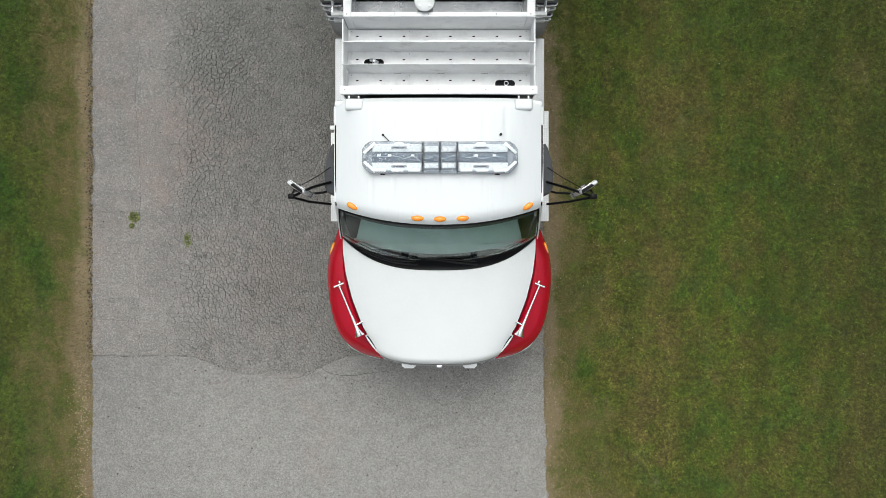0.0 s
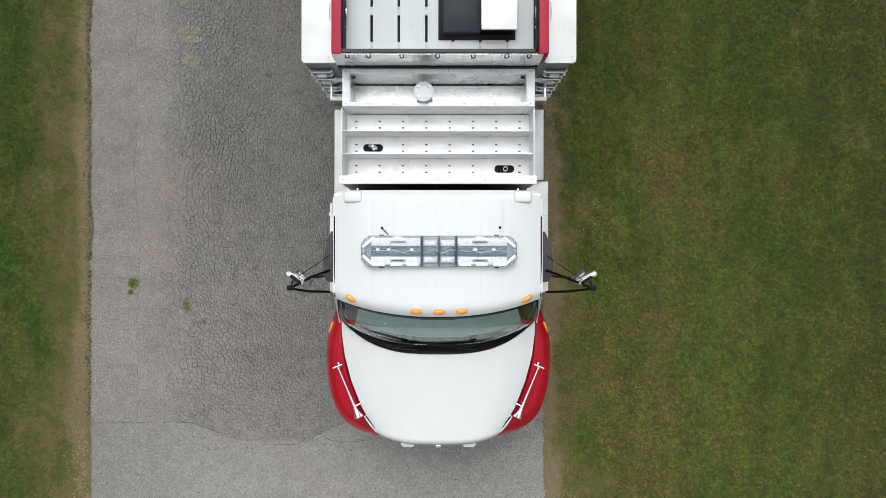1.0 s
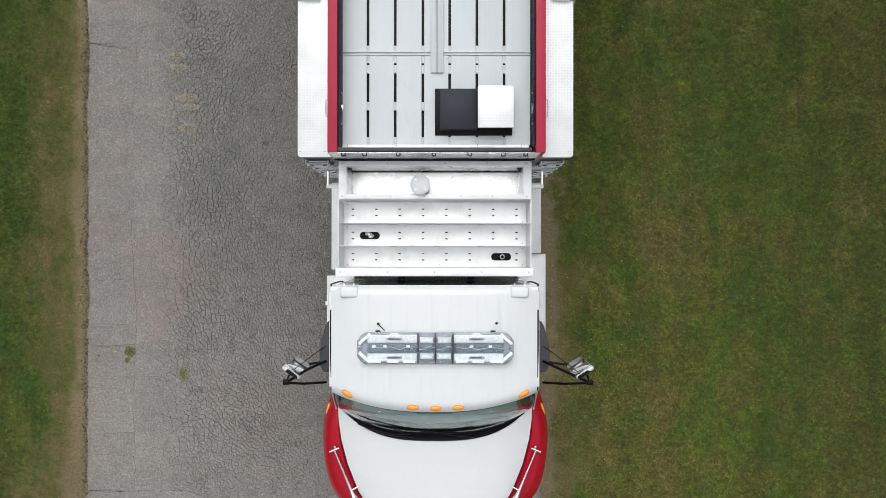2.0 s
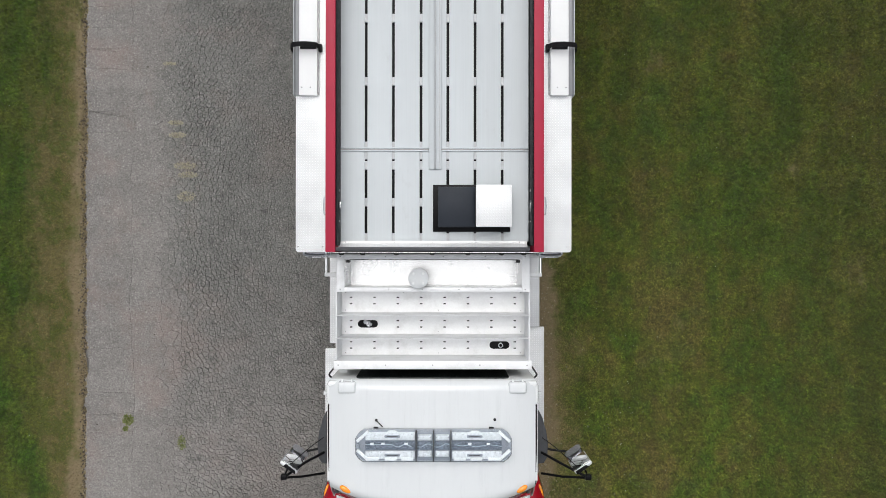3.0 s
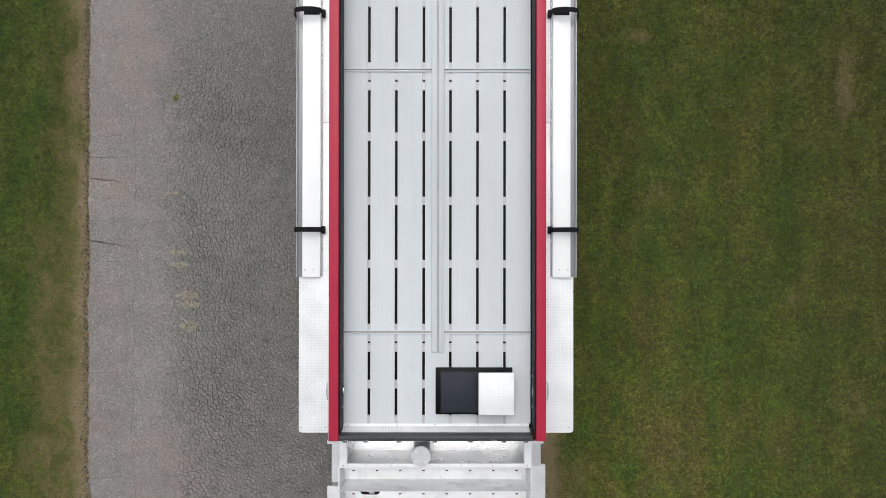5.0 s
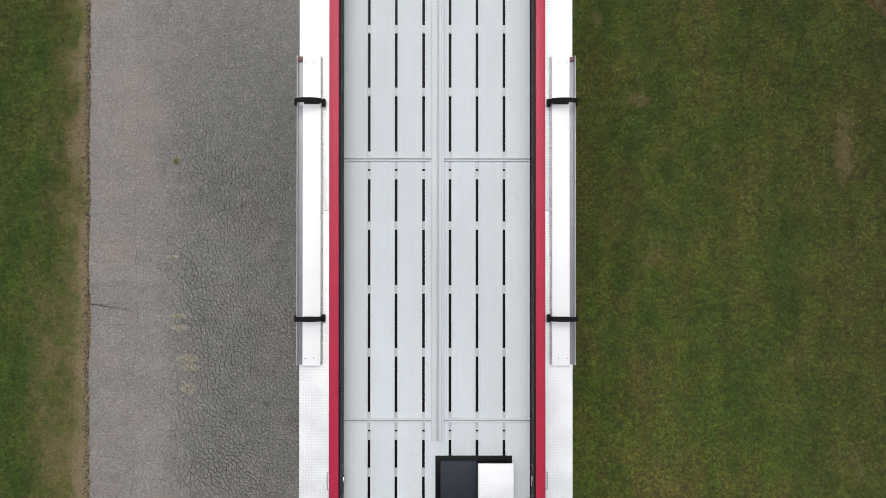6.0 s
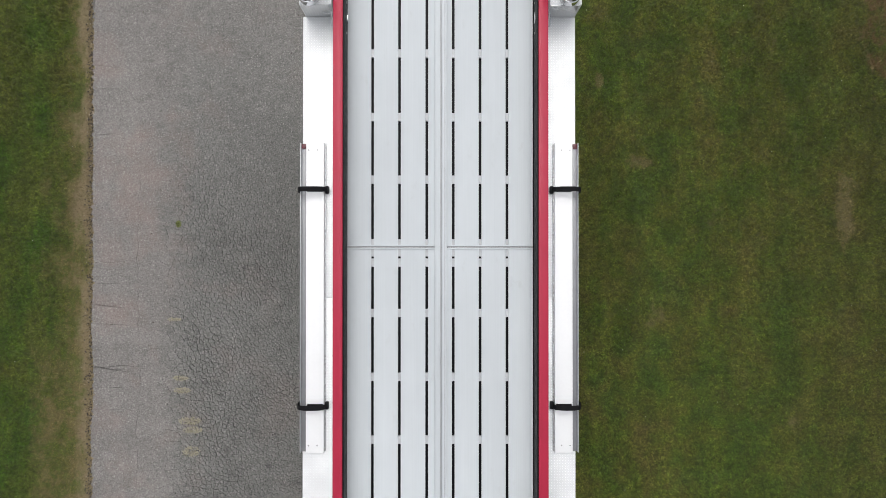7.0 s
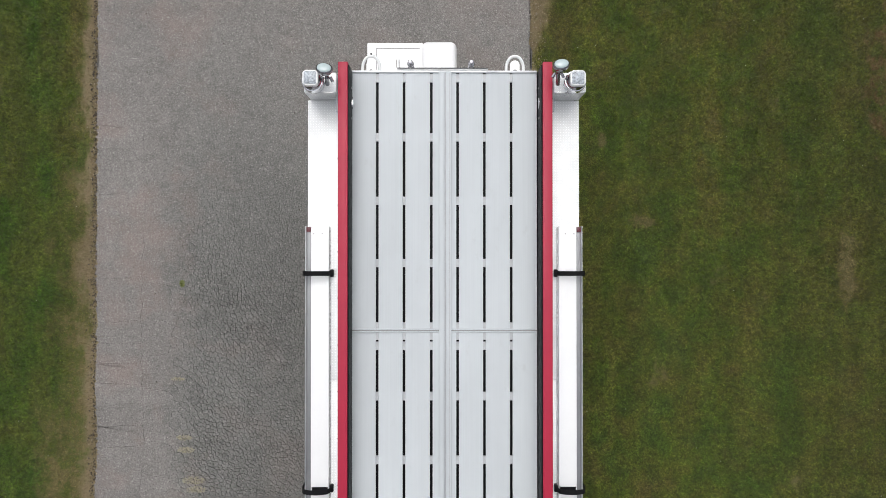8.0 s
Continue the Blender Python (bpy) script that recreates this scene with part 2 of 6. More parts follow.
def asphalt(name, light, dark, pieces):
    """Worn asphalt: pale and dark stones in binder, broad weathering, a paler untravelled margin."""
    n = Nodes(name)
    sep = n.node("ShaderNodeSeparateXYZ")
    n.put(n.pos, sep.inputs[0])
    px, py = sep.outputs[0], sep.outputs[1]
    broad = n.noise(0.9, 5, 0.6, (1.0, 0.45, 1.0))
    mid = n.noise(7.0, 5, 0.65)
    tone = n.math("ADD", n.grey(broad, 0.3, 0.7, 0.92, 1.08), n.grey(mid, 0.3, 0.7, -0.10, 0.10))
    tone = n.math("MULTIPLY", tone, n.math("MULTIPLY", n.grey(n.noise(95.0, 3, 0.75), 0.36, 0.64, 0.70, 1.28), n.math("MULTIPLY", n.grey(n.noise(34.0, 3, 0.7, shift=6.0), 0.34, 0.66, 0.82, 1.18), n.grey(n.noise(58.0, 2, 0.5, shift=12.0), 0.36, 0.64, 0.84, 1.16))))
    if pieces:
        # the untravelled margin has weathered paler than the lane
        sway = n.math("ADD", n.grey(n.noise(0.8, 3, shift=2.0), 0.2, 0.8, -0.22, 0.22), n.grey(n.noise(6.0, 4, 0.7), 0.2, 0.8, -0.16, 0.16))
        lane = n.grey(n.math("ADD", px, sway), -3.72, -3.28)
        worn = n.grey(n.math("ABSOLUTE", n.math("SUBTRACT", py, 5.0)), 2.4, 5.0, 1.0, 0.12)
        col = n.mix(n.math("MULTIPLY", lane, worn), light, dark)
        rnd = n.node("ShaderNodeNewGeometry").outputs["Random Per Island"]
        tone = n.math("MULTIPLY", tone, n.grey(rnd, 0.0, 1.0, 0.94, 1.06))
        # dusty where the layer runs out onto the apron
        tone = n.math("MULTIPLY", tone, n.grey(n.math("ADD", py, n.grey(n.noise(1.7, 4), 0.25, 0.75, -0.35, 0.35)), -0.9, 1.6, 1.13, 1.0))
        rust = n.math("MULTIPLY", n.grey(n.noise(1.3, 4, 0.6, shift=5.0), 0.50, 0.66, 0.0, 0.7), n.grey(px, -3.6, -2.6, 1.0, 0.45))
    else:
        lane = n.grey(broad, 0.35, 0.65)
        col = n.mix(lane, light, dark)
        # darker weathering where the apron meets the broken layer
        tone = n.math("MULTIPLY", tone, n.grey(n.math("ADD", py, n.grey(n.noise(1.7, 4), 0.25, 0.75, -0.4, 0.4)), -2.4, -1.4, 1.0, 0.88))
        tone = n.math("MULTIPLY", tone, n.grey(n.math("ADD", px, n.grey(n.noise(1.2, 4), 0.25, 0.75, -0.5, 0.5)), -4.6, -3.0, 0.84, 1.0))
        rust = n.grey(n.noise(1.1, 4, 0.6, shift=5.0), 0.55, 0.7, 0.0, 0.35)
    shade = n.node("ShaderNodeVectorMath", operation="SCALE")
    n.put(col, shade.inputs[0])
    n.put(tone, shade.inputs["Scale"])
    col = n.mix(rust, shade.outputs[0], n.mix(0.55, shade.outputs[0], (0.27, 0.20, 0.175)))
    # single stones of the aggregate, two sizes
    heights = []
    bold = 1.0 if pieces else 0.45
    for scale, pale_part, dark_part in ((50.0, 0.72, 0.86), (92.0, 0.64, 0.78)):
        stone = n.node("ShaderNodeTexVoronoi")
        n.put(n.pos, stone.inputs["Vector"])
        stone.inputs["Scale"].default_value = scale
        pick = n.node("ShaderNodeSeparateColor")
        n.put(stone.outputs["Color"], pick.inputs[0])
        dot = n.grey(stone.outputs["Distance"], 0.26, 0.52, 1.0, 0.0)
        col = n.mix(n.math("MULTIPLY", dot, n.grey(pick.outputs[0], pale_part, 1.0, 0.0, 0.72 * bold)), col, (0.45, 0.43, 0.40))
        col = n.mix(n.math("MULTIPLY", dot, n.grey(pick.outputs[1], dark_part, 1.0, 0.0, 0.5 * bold)), col, (0.06, 0.06, 0.06))
        heights.append(stone.outputs["Distance"])
    if pieces:
        # hairline crazing inside the pieces
        bent = n.node("ShaderNodeVectorMath", operation="ADD")
        wander = n.node("ShaderNodeTexNoise")
        n.put(n.pos, wander.inputs["Vector"])
        wander.inputs["Scale"].default_value, wander.inputs["Detail"].default_value = 19.0, 4.0
        n.put(n.scaled(wander.outputs["Color"], (0.085, 0.085, 0.0)), bent.inputs[0])
        n.put(n.pos, bent.inputs[1])
        hair = n.node("ShaderNodeTexVoronoi", feature="DISTANCE_TO_EDGE")
        n.put(bent.outputs[0], hair.inputs["Vector"])
        hair.inputs["Scale"].default_value = 15.0
        line = n.math("MULTIPLY", n.grey(hair.outputs["Distance"], 0.012, 0.06, 0.75, 0.0), n.math("MULTIPLY", lane, n.math("MULTIPLY", n.grey(py, 6.2, 8.2, 1.0, 0.0), n.grey(n.noise(5.0, 3), 0.40, 0.62, 0.0, 1.0))))
        col = n.mix(line, col, (0.05, 0.05, 0.048))
    n.set(Base_Color=col, Roughness=0.92)
    n.bump(n.math("ADD", heights[0], n.math("MULTIPLY", n.noise(420.0, 2), 0.6)), 0.8, 0.006)
    return n.mat


M_WHITE = plain("white_enamel", (0.80, 0.82, 0.825), 0.22, vary=0.02, scale=2.0, coat=0.5)


def streaked_white(name):
    """White enamel with faint lengthwise run-off streaks."""
    n = Nodes(name)
    run = n.math("MULTIPLY", n.grey(n.noise(26.0, 4, 0.7, (1.0, 0.05, 0.05)), 0.54, 0.72), n.grey(n.noise(2.2, 3, 0.6, shift=3.0), 0.4, 0.62))
    broad = n.grey(n.noise(1.4, 4), 0.3, 0.7, 0.0, 0.05)
    col = n.mix(n.math("ADD", n.math("MULTIPLY", run, 0.3), broad), (0.69, 0.715, 0.73), (0.36, 0.375, 0.38))
    n.set(Base_Color=col, Roughness=n.grey(run, 0.0, 1.0, 0.22, 0.4), Coat_Weight=0.4, Coat_Roughness=0.08)
    return n.mat


M_ROOF = streaked_white("streaked_roof_enamel")
M_RED = plain("red_enamel", (0.42, 0.003, 0.018), 0.22, vary=0.06, scale=3.0, coat=0.2, spec=0.35)
M_REDRAIL = plain("faded_red_powder_coat", (0.40, 0.018, 0.050), 0.45, vary=0.06, scale=3.0, grain=0.1, spec=0.35)
# charcoal, blackened further to paint in the deep shadow inside the rail
M_CHARCOAL = plain("shaded_charcoal_liner", (0.006, 0.0065, 0.008), 0.5, vary=0.15, scale=5.0, grain=0.15, spec=0.14)
M_BLACK = plain("black_plastic", (0.004, 0.004, 0.005), 0.35, vary=0.2, scale=8.0, grain=0.1, spec=0.12)
M_RUBBER = plain("black_rubber", (0.018, 0.018, 0.018), 0.85, vary=0.2, scale=20.0, grain=0.3)
M_ALU = plain("brushed_aluminium", (0.62, 0.64, 0.66), 0.45, 0.5, vary=0.06, scale=4.0, grain=0.06, dirt=0.15)
M_GALV = plain("grey_aluminium_side", (0.30, 0.30, 0.30), 0.5, 0.3, vary=0.08, scale=5.0)


def slat_metal(name, color):
    """Extruded planks: fine lines along their length and faint smears."""
    n = Nodes(name)
    lines = n.noise(150.0, 2, 0.6, (1.0, 0.006, 1.0))
    broad = n.noise(1.4, 4, 0.6, (1.0, 0.35, 1.0))
    scuff = n.grey(n.noise(9.0, 5, 0.7, (1.0, 0.5, 1.0), 3.0), 0.6, 0.78, 0.0, 0.3)
    tone = n.math("MULTIPLY", n.grey(lines, 0.3, 0.7, 0.98, 1.02), n.grey(broad, 0.3, 0.7, 0.94, 1.05))
    rnd = n.node("ShaderNodeObjectInfo").outputs["Random"]
    tone = n.math("MULTIPLY", tone, n.grey(rnd, 0.0, 1.0, 0.97, 1.03))
    shade = n.node("ShaderNodeVectorMath", operation="SCALE")
    shade.inputs[0].default_value = color
    n.put(tone, shade.inputs["Scale"])
    n.set(Base_Color=n.mix(scuff, shade.outputs[0], (0.42, 0.43, 0.43)), Metallic=0.0, Roughness=0.6, Specular_IOR_Level=0.3)
    n.bump(lines, 0.07, 0.002)
    return n.mat


M_TREAD = treadplate("bright_tread_plate", (0.86, 0.87, 0.88), 0.4, 0.15)
M_TREADBRIGHT = treadplate("polished_tread_plate", (0.95, 0.955, 0.96), 0.24, 0.8, size=0.026, depth=0.0008)
M_MIRROR = plain("mirror_silver", (0.9, 0.91, 0.92), 0.03, 1.0, vary=0.01, scale=3.0)
M_TRAY = plain("bright_aluminium_sheet", (0.80, 0.805, 0.81), 0.42, 0.5, vary=0.06, scale=3.0, grain=0.02, dirt=0.22)
M_DIVIDER = plain("smeared_aluminium_divider", (0.74, 0.75, 0.76), 0.4, 0.35, vary=0.10, scale=3.0, grain=0.05, dirt=0.45)
M_DARKCHROME = plain("dark_chrome", (0.28, 0.28, 0.30), 0.2, 1.0, vary=0.2, scale=20.0)
M_SLAT = slat_metal("mill_finish_slat", (0.55, 0.585, 0.605))
M_TREADFACE = treadplate("upright_tread_plate", (0.76, 0.765, 0.77), 0.30, 0.85, size=0.026, depth=0.0012, axes=(0, 2))
M_TREADWALL = treadplate("polished_wall_plate", (0.95, 0.955, 0.96), 0.24, 0.9, size=0.030, depth=0.003, axes=(0, 2))
M_PLATE = plain("white_aluminium_plate", (0.83, 0.84, 0.85), 0.45, 0.1, vary=0.05, scale=3.0, grain=0.05, dirt=0.25)
M_CHROME = plain("chrome", (0.80, 0.81, 0.83), 0.12, 1.0, vary=0.03, scale=5.0)
M_AMBER = plain("amber_lens", (0.95, 0.30, 0.01), 0.2, vary=0.1, scale=40.0, coat=0.8)
M_DARKSTEEL = plain("dark_chassis_steel", (0.03, 0.03, 0.032), 0.6, 0.3, vary=0.2, scale=6.0, grain=0.2)
M_SEAT = plain("grey_seat_cloth", (0.10, 0.11, 0.11), 0.9, vary=0.15, scale=12.0, grain=0.3)
M_DASH = plain("grey_dashboard", (0.42, 0.50, 0.48), 0.6, vary=0.1, scale=9.0, grain=0.2)
M_TINT = plain("dark_window_glass", (0.014, 0.017, 0.018), 0.06, vary=0.05, scale=4.0, coat=0.6)
M_ASPHALT = asphalt("worn_asphalt", (0.202, 0.191, 0.179), (0.168, 0.167, 0.156), True)
M_APRON = asphalt("smooth_asphalt", (0.298, 0.288, 0.274), (0.258, 0.249, 0.236), False)
M_JOINT = plain("crack_bottom", (0.055, 0.053, 0.050), 0.95, vary=0.3, scale=9.0)
M_CRUMB = plain("dark_crumbs", (0.075, 0.062, 0.050), 0.95, vary=0.5, scale=40.0)
M_RUBBLE = plain("pale_rubble", (0.27, 0.26, 0.24), 0.9, vary=0.25, scale=50.0, grain=0.4)
M_PEBBLE = plain("pale_pebbles", (0.42, 0.33, 0.20), 0.85, vary=0.4, scale=30.0, grain=0.3)
M_LAWN = lawn("shaded_lawn_soil", False)
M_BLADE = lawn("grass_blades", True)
M_STONE = plain("pale_gravel", (0.34, 0.29, 0.22), 0.9, vary=0.4, scale=25.0, grain=0.5)


M_CHARCOAL2 = plain("dark_grey_plastic", (0.045, 0.047, 0.052), 0.6, vary=0.15, scale=9.0, grain=0.2)
M_BAR = plain("blue_grey_housing", (0.26, 0.28, 0.32), 0.35, vary=0.1, scale=15.0)
M_BOARD = plain("circuit_board", (0.13, 0.155, 0.195), 0.5, vary=0.75, scale=80.0)
M_BOARD2 = plain("grey_panel", (0.50, 0.52, 0.56), 0.4, vary=0.2, scale=60.0)
M_REFLECTOR = plain("frosted_reflector", (0.66, 0.68, 0.70), 0.3, vary=0.16, scale=38.0)
M_WIRE = plain("pale_wire", (0.42, 0.50, 0.56), 0.5, vary=0.1)
M_FLANGE = plain("grey_flange", (0.62, 0.64, 0.65), 0.45, 0.2, vary=0.06, scale=14.0)
M_FACE = plain("dark_aluminium_face", (0.28, 0.28, 0.285), 0.45, 0.4, vary=0.1, scale=6.0)
M_TREADWHITE = treadplate("white_tread_plate", (0.95, 0.965, 0.97), 0.42, 0.1, size=0.026, depth=0.0015)
M_CLIP = plain("pale_clip", (0.44, 0.45, 0.465), 0.5, 0.2, vary=0.1, scale=9.0)
M_WELL = plain("black_tower", (0.024, 0.029, 0.038), 0.45, vary=0.08, scale=7.0, spec=0.16)
M_BEACON = plain("beacon_lens", (0.36, 0.40, 0.44), 0.3, vary=0.5, scale=60.0)
M_LAMPGLASS = plain("lamp_lens", (0.46, 0.56, 0.57), 0.15, vary=0.08, scale=10.0, coat=0.6)
M_PLATE2 = plain("white_cover_sheet", (0.84, 0.845, 0.85), 0.4, 0.0, vary=0.02, scale=2.0)
M_HINGE = plain("dull_hinge", (0.45, 0.45, 0.45), 0.5, 0.5, vary=0.5, scale=60.0)
M_CHANNEL = plain("grey_channel", (0.23, 0.235, 0.245), 0.4, 0.3, vary=0.08, scale=5.0)
M_MAROON = plain("dark_red_reflector", (0.10, 0.012, 0.02), 0.3, vary=0.1, scale=20.0)
M_STRAP = plain("black_webbing", (0.008, 0.008, 0.009), 0.8, vary=0.2, scale=30.0, grain=0.4, spec=0.15)

def glass(name, color, rough=0.02, ior=1.45):
    n = Nodes(name)
    return n.set(Base_Color=color, Roughness=rough, Transmission_Weight=1.0, IOR=ior)


M_WINDSHIELD = glass("green_tinted_glass", (0.80, 0.95, 0.93))
M_LENS = glass("clear_lens", (0.93, 0.96, 0.98), 0.0, 1.2)


# ---------- mesh helpers ----------
def finish(name, bm, material, smooth=35):
    bmesh.ops.recalc_face_normals(bm, faces=bm.faces)
    me = bpy.data.meshes.new(name)
    bm.to_mesh(me)
    bm.free()
    me.materials.append(material)
    if smooth:
        me.shade_smooth()
        me.set_sharp_from_angle(angle=radians(smooth))
    return me


def adopt(ob, parent):
    """Puts ob under parent; a piece that takes pieces of its own moves up beside the part it was in, so there are three levels."""
    if parent.parent and parent.parent.parent:
        parent.parent = parent.parent.parent
    ob.parent = parent
    return ob


def part(name, bm, material, parent, label="", smooth=35):
    """Links a bmesh as one mesh object under a thing or a part."""
    ob = adopt(new(name, finish(name, bm, material, smooth)), parent)
    return tagged(ob, label)


def box(x0, x1, y0, y1, z0, z1, bevel=0.0, bm=None, segments=2):
    bm = bm or bmesh.new()
    made = bmesh.ops.create_cube(bm, size=1.0)["verts"]
    for v in made:
        v.co = Vector(((x0 + x1) / 2 + v.co.x * (x1 - x0), (y0 + y1) / 2 + v.co.y * (y1 - y0), (z0 + z1) / 2 + v.co.z * (z1 - z0)))
    if bevel:
        edges = list({e for v in made for e in v.link_edges})
        bmesh.ops.bevel(bm, geom=edges, offset=bevel, segments=segments, affect="EDGES", profile=0.5)
    return bm


def disc(cx, cy, cz, r, h, n=24, bm=None, axis="z", r2=None, bevel=0.0):
    """A drum of radius r, its base at c, h long along the axis."""
    bm = bm or bmesh.new()
    made = bmesh.ops.create_cone(bm, cap_ends=True, segments=n, radius1=r, radius2=r if r2 is None else r2, depth=h)["verts"]
    turn = {"z": Matrix(), "x": pose(0, 0, 0, 0, 90, 0), "y": pose(0, 0, 0, -90, 0, 0)}[axis]
    bmesh.ops.transform(bm, matrix=Matrix.Translation((cx, cy, cz)) @ turn @ Matrix.Translation((0, 0, h / 2)), verts=made)
    if bevel:
        rim = [e for e in {e for v in made for e in v.link_edges} if any(len(f.verts) > 4 for f in e.link_faces)]
        bmesh.ops.bevel(bm, geom=rim, offset=bevel, segments=2, affect="EDGES", profile=0.5)
    return bm


def tube(points, r, n=10, bm=None):
    """A round bar along points, its ends closed."""
    bm = bm or bmesh.new()
    pts = [Vector(p) for p in points]
    rings = []
    for i, p in enumerate(pts):
        way = (pts[min(i + 1, len(pts) - 1)] - pts[max(i - 1, 0)]).normalized()
        side = way.cross(Vector((0, 0, 1)) if abs(way.z) < 0.9 else Vector((1, 0, 0))).normalized()
        up = side.cross(way)
        rad = r[i] if isinstance(r, (list, tuple)) else r
        rings.append([bm.verts.new(p + rad * (math.cos(a) * side + math.sin(a) * up)) for a in (2 * math.pi * k / n for k in range(n))])
    for a, b in zip(rings, rings[1:]):
        for k in range(n):
            bm.faces.new((a[k], a[(k + 1) % n], b[(k + 1) % n], b[k]))
    bm.faces.new(rings[0][::-1])
    bm.faces.new(rings[-1])
    return bm


def sheet(rows, thick, bm=None):
    """A grid of points as a skin of that thickness (inward along the normals)."""
    bm = bm or bmesh.new()
    grid = [[bm.verts.new(p) for p in row] for row in rows]
    faces = [bm.faces.new((a[i], a[i + 1], b[i + 1], b[i])) for a, b in zip(grid, grid[1:]) for i in range(len(a) - 1)]
    bmesh.ops.recalc_face_normals(bm, faces=faces)
    bm.normal_update()
    if sum(f.normal.z for f in faces) < 0:
        bmesh.ops.reverse_faces(bm, faces=faces)
    bm.normal_update()
    if thick:
        bmesh.ops.solidify(bm, geom=faces, thickness=thick)
    return bm


def prism(outline, z0, z1, bm=None, bevel=0.0):
    """An upright slab over a plan outline."""
    bm = bm or bmesh.new()
    low = [bm.verts.new((x, y, z0)) for x, y in outline]
    high = [bm.verts.new((x, y, z1)) for x, y in outline]
    k = len(low)
    bm.faces.new(low[::-1])
    top = bm.faces.new(high)
    for i in range(k):
        bm.faces.new((low[i], low[(i + 1) % k], high[(i + 1) % k], high[i]))
    if bevel:
        bmesh.ops.bevel(bm, geom=list(top.edges), offset=bevel, segments=2, affect="EDGES", profile=0.5)
    return bm


def rounded(x0, x1, y0, y1, r, n=5):
    out = []
    for cx, cy, a0 in ((x1 - r, y1 - r, 0), (x0 + r, y1 - r, 90), (x0 + r, y0 + r, 180), (x1 - r, y0 + r, 270)):
        out += [(cx + r * math.cos(radians(a0 + 90 * i / n)), cy + r * math.sin(radians(a0 + 90 * i / n))) for i in range(n + 1)]
    return out


def smooth_row(points, k):
    """Points on a soft curve through those given, k to each stretch."""
    pts = [Vector(p) for p in points]
    out = []
    for i in range(len(pts) - 1):
        p0, p1, p2, p3 = pts[max(i - 1, 0)], pts[i], pts[i + 1], pts[min(i + 2, len(pts) - 1)]
        for j in range(k):
            t = j / k
            out.append(0.5 * (2 * p1 + (p2 - p0) * t + (2 * p0 - 5 * p1 + 4 * p2 - p3) * t * t + (3 * p1 - p0 - 3 * p2 + p3) * t**3))
    return out + [pts[-1]]


# ---------- ground ----------
ROAD_L, APRON_Y = -4.575, -1.385


def road_right(y):
    return 1.33 - 0.018 * (y + 2)


def rag_left(y):
    return ROAD_L + 0.028 * noise.noise((0, y * 1.3, 0)) + 0.024 * noise.noise((3, y * 7, 0)) + 0.036 * noise.noise((6, y * 24, 0)) + 0.02 * noise.noise((2, y * 55, 0))


def rag_right(y):
    return road_right(y) + 0.04 * noise.noise((5, y * 1.3, 0)) + 0.035 * noise.noise((8, y * 7, 0)) + 0.034 * noise.noise((9, y * 24, 0))


def joint_y(x):
    """The ragged line where the broken layer meets the apron."""
    sag = 0.25 * math.exp(-(((x + 2.25) / 0.8) ** 4))
    return APRON_Y - sag + 0.02 * noise.noise((x * 4, 1, 0)) + 0.014 * noise.noise((x * 17, 4, 0)) + (0.02 + 0.12 * sag) * noise.noise((x * 9, 7, 0))


bm = bmesh.new()
rows = []
for y in [-2000, -300, -60, -20] + [-10 + i for i in range(31)] + [40, 90, 300, 2000]:
    rows.append([(x, y, -0.006) for x in (-2000, -300, -60, -20, -10, -6, -4, -2, 0, 2, 4, 6, 10, 20, 60, 300, 2000)])
sheet(rows, 0, bm)
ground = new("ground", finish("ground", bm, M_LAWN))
tagged(ground, "patchy mown lawn ground with bare brown verges", "ground", kind="structure")

# the drive: a dark bed, on which the broken top layer lies
edge = [(rag_left(y), y) for y in np.arange(-30, 45, 0.05)]
edge_r = [(rag_right(y), y) for y in np.arange(-30, 45, 0.05)]
bm = bmesh.new()
low = [(x + 0.06, y) for x, y in edge if y > APRON_Y - 0.4] + [(x - 0.06, y) for x, y in reversed(edge_r) if y > APRON_Y - 0.4]
prism(low, -0.05, -0.004, bm)
road = new("road", finish("road", bm, M_JOINT, 0))
tagged(road, "worn grey asphalt drive, badly crazed with cracks", "road", kind="structure")

bm = bmesh.new()
join = [(x, joint_y(x) - (0.009 if x < -3.0 else 0.0035)) for x in np.linspace(ROAD_L + 0.02, 1.30, 260)]
apron_outline = [(x, y) for x, y in edge if y < APRON_Y - 0.05] + join + [(x, y) for x, y in reversed(edge_r) if y < APRON_Y - 0.05]
prism(apron_outline, -0.03, 0.022, bm)
apron = new("apron", finish("apron", bm, M_APRON, 0))
tagged(apron, "smoother pale grey asphalt apron across the drive", "road", kind="structure")


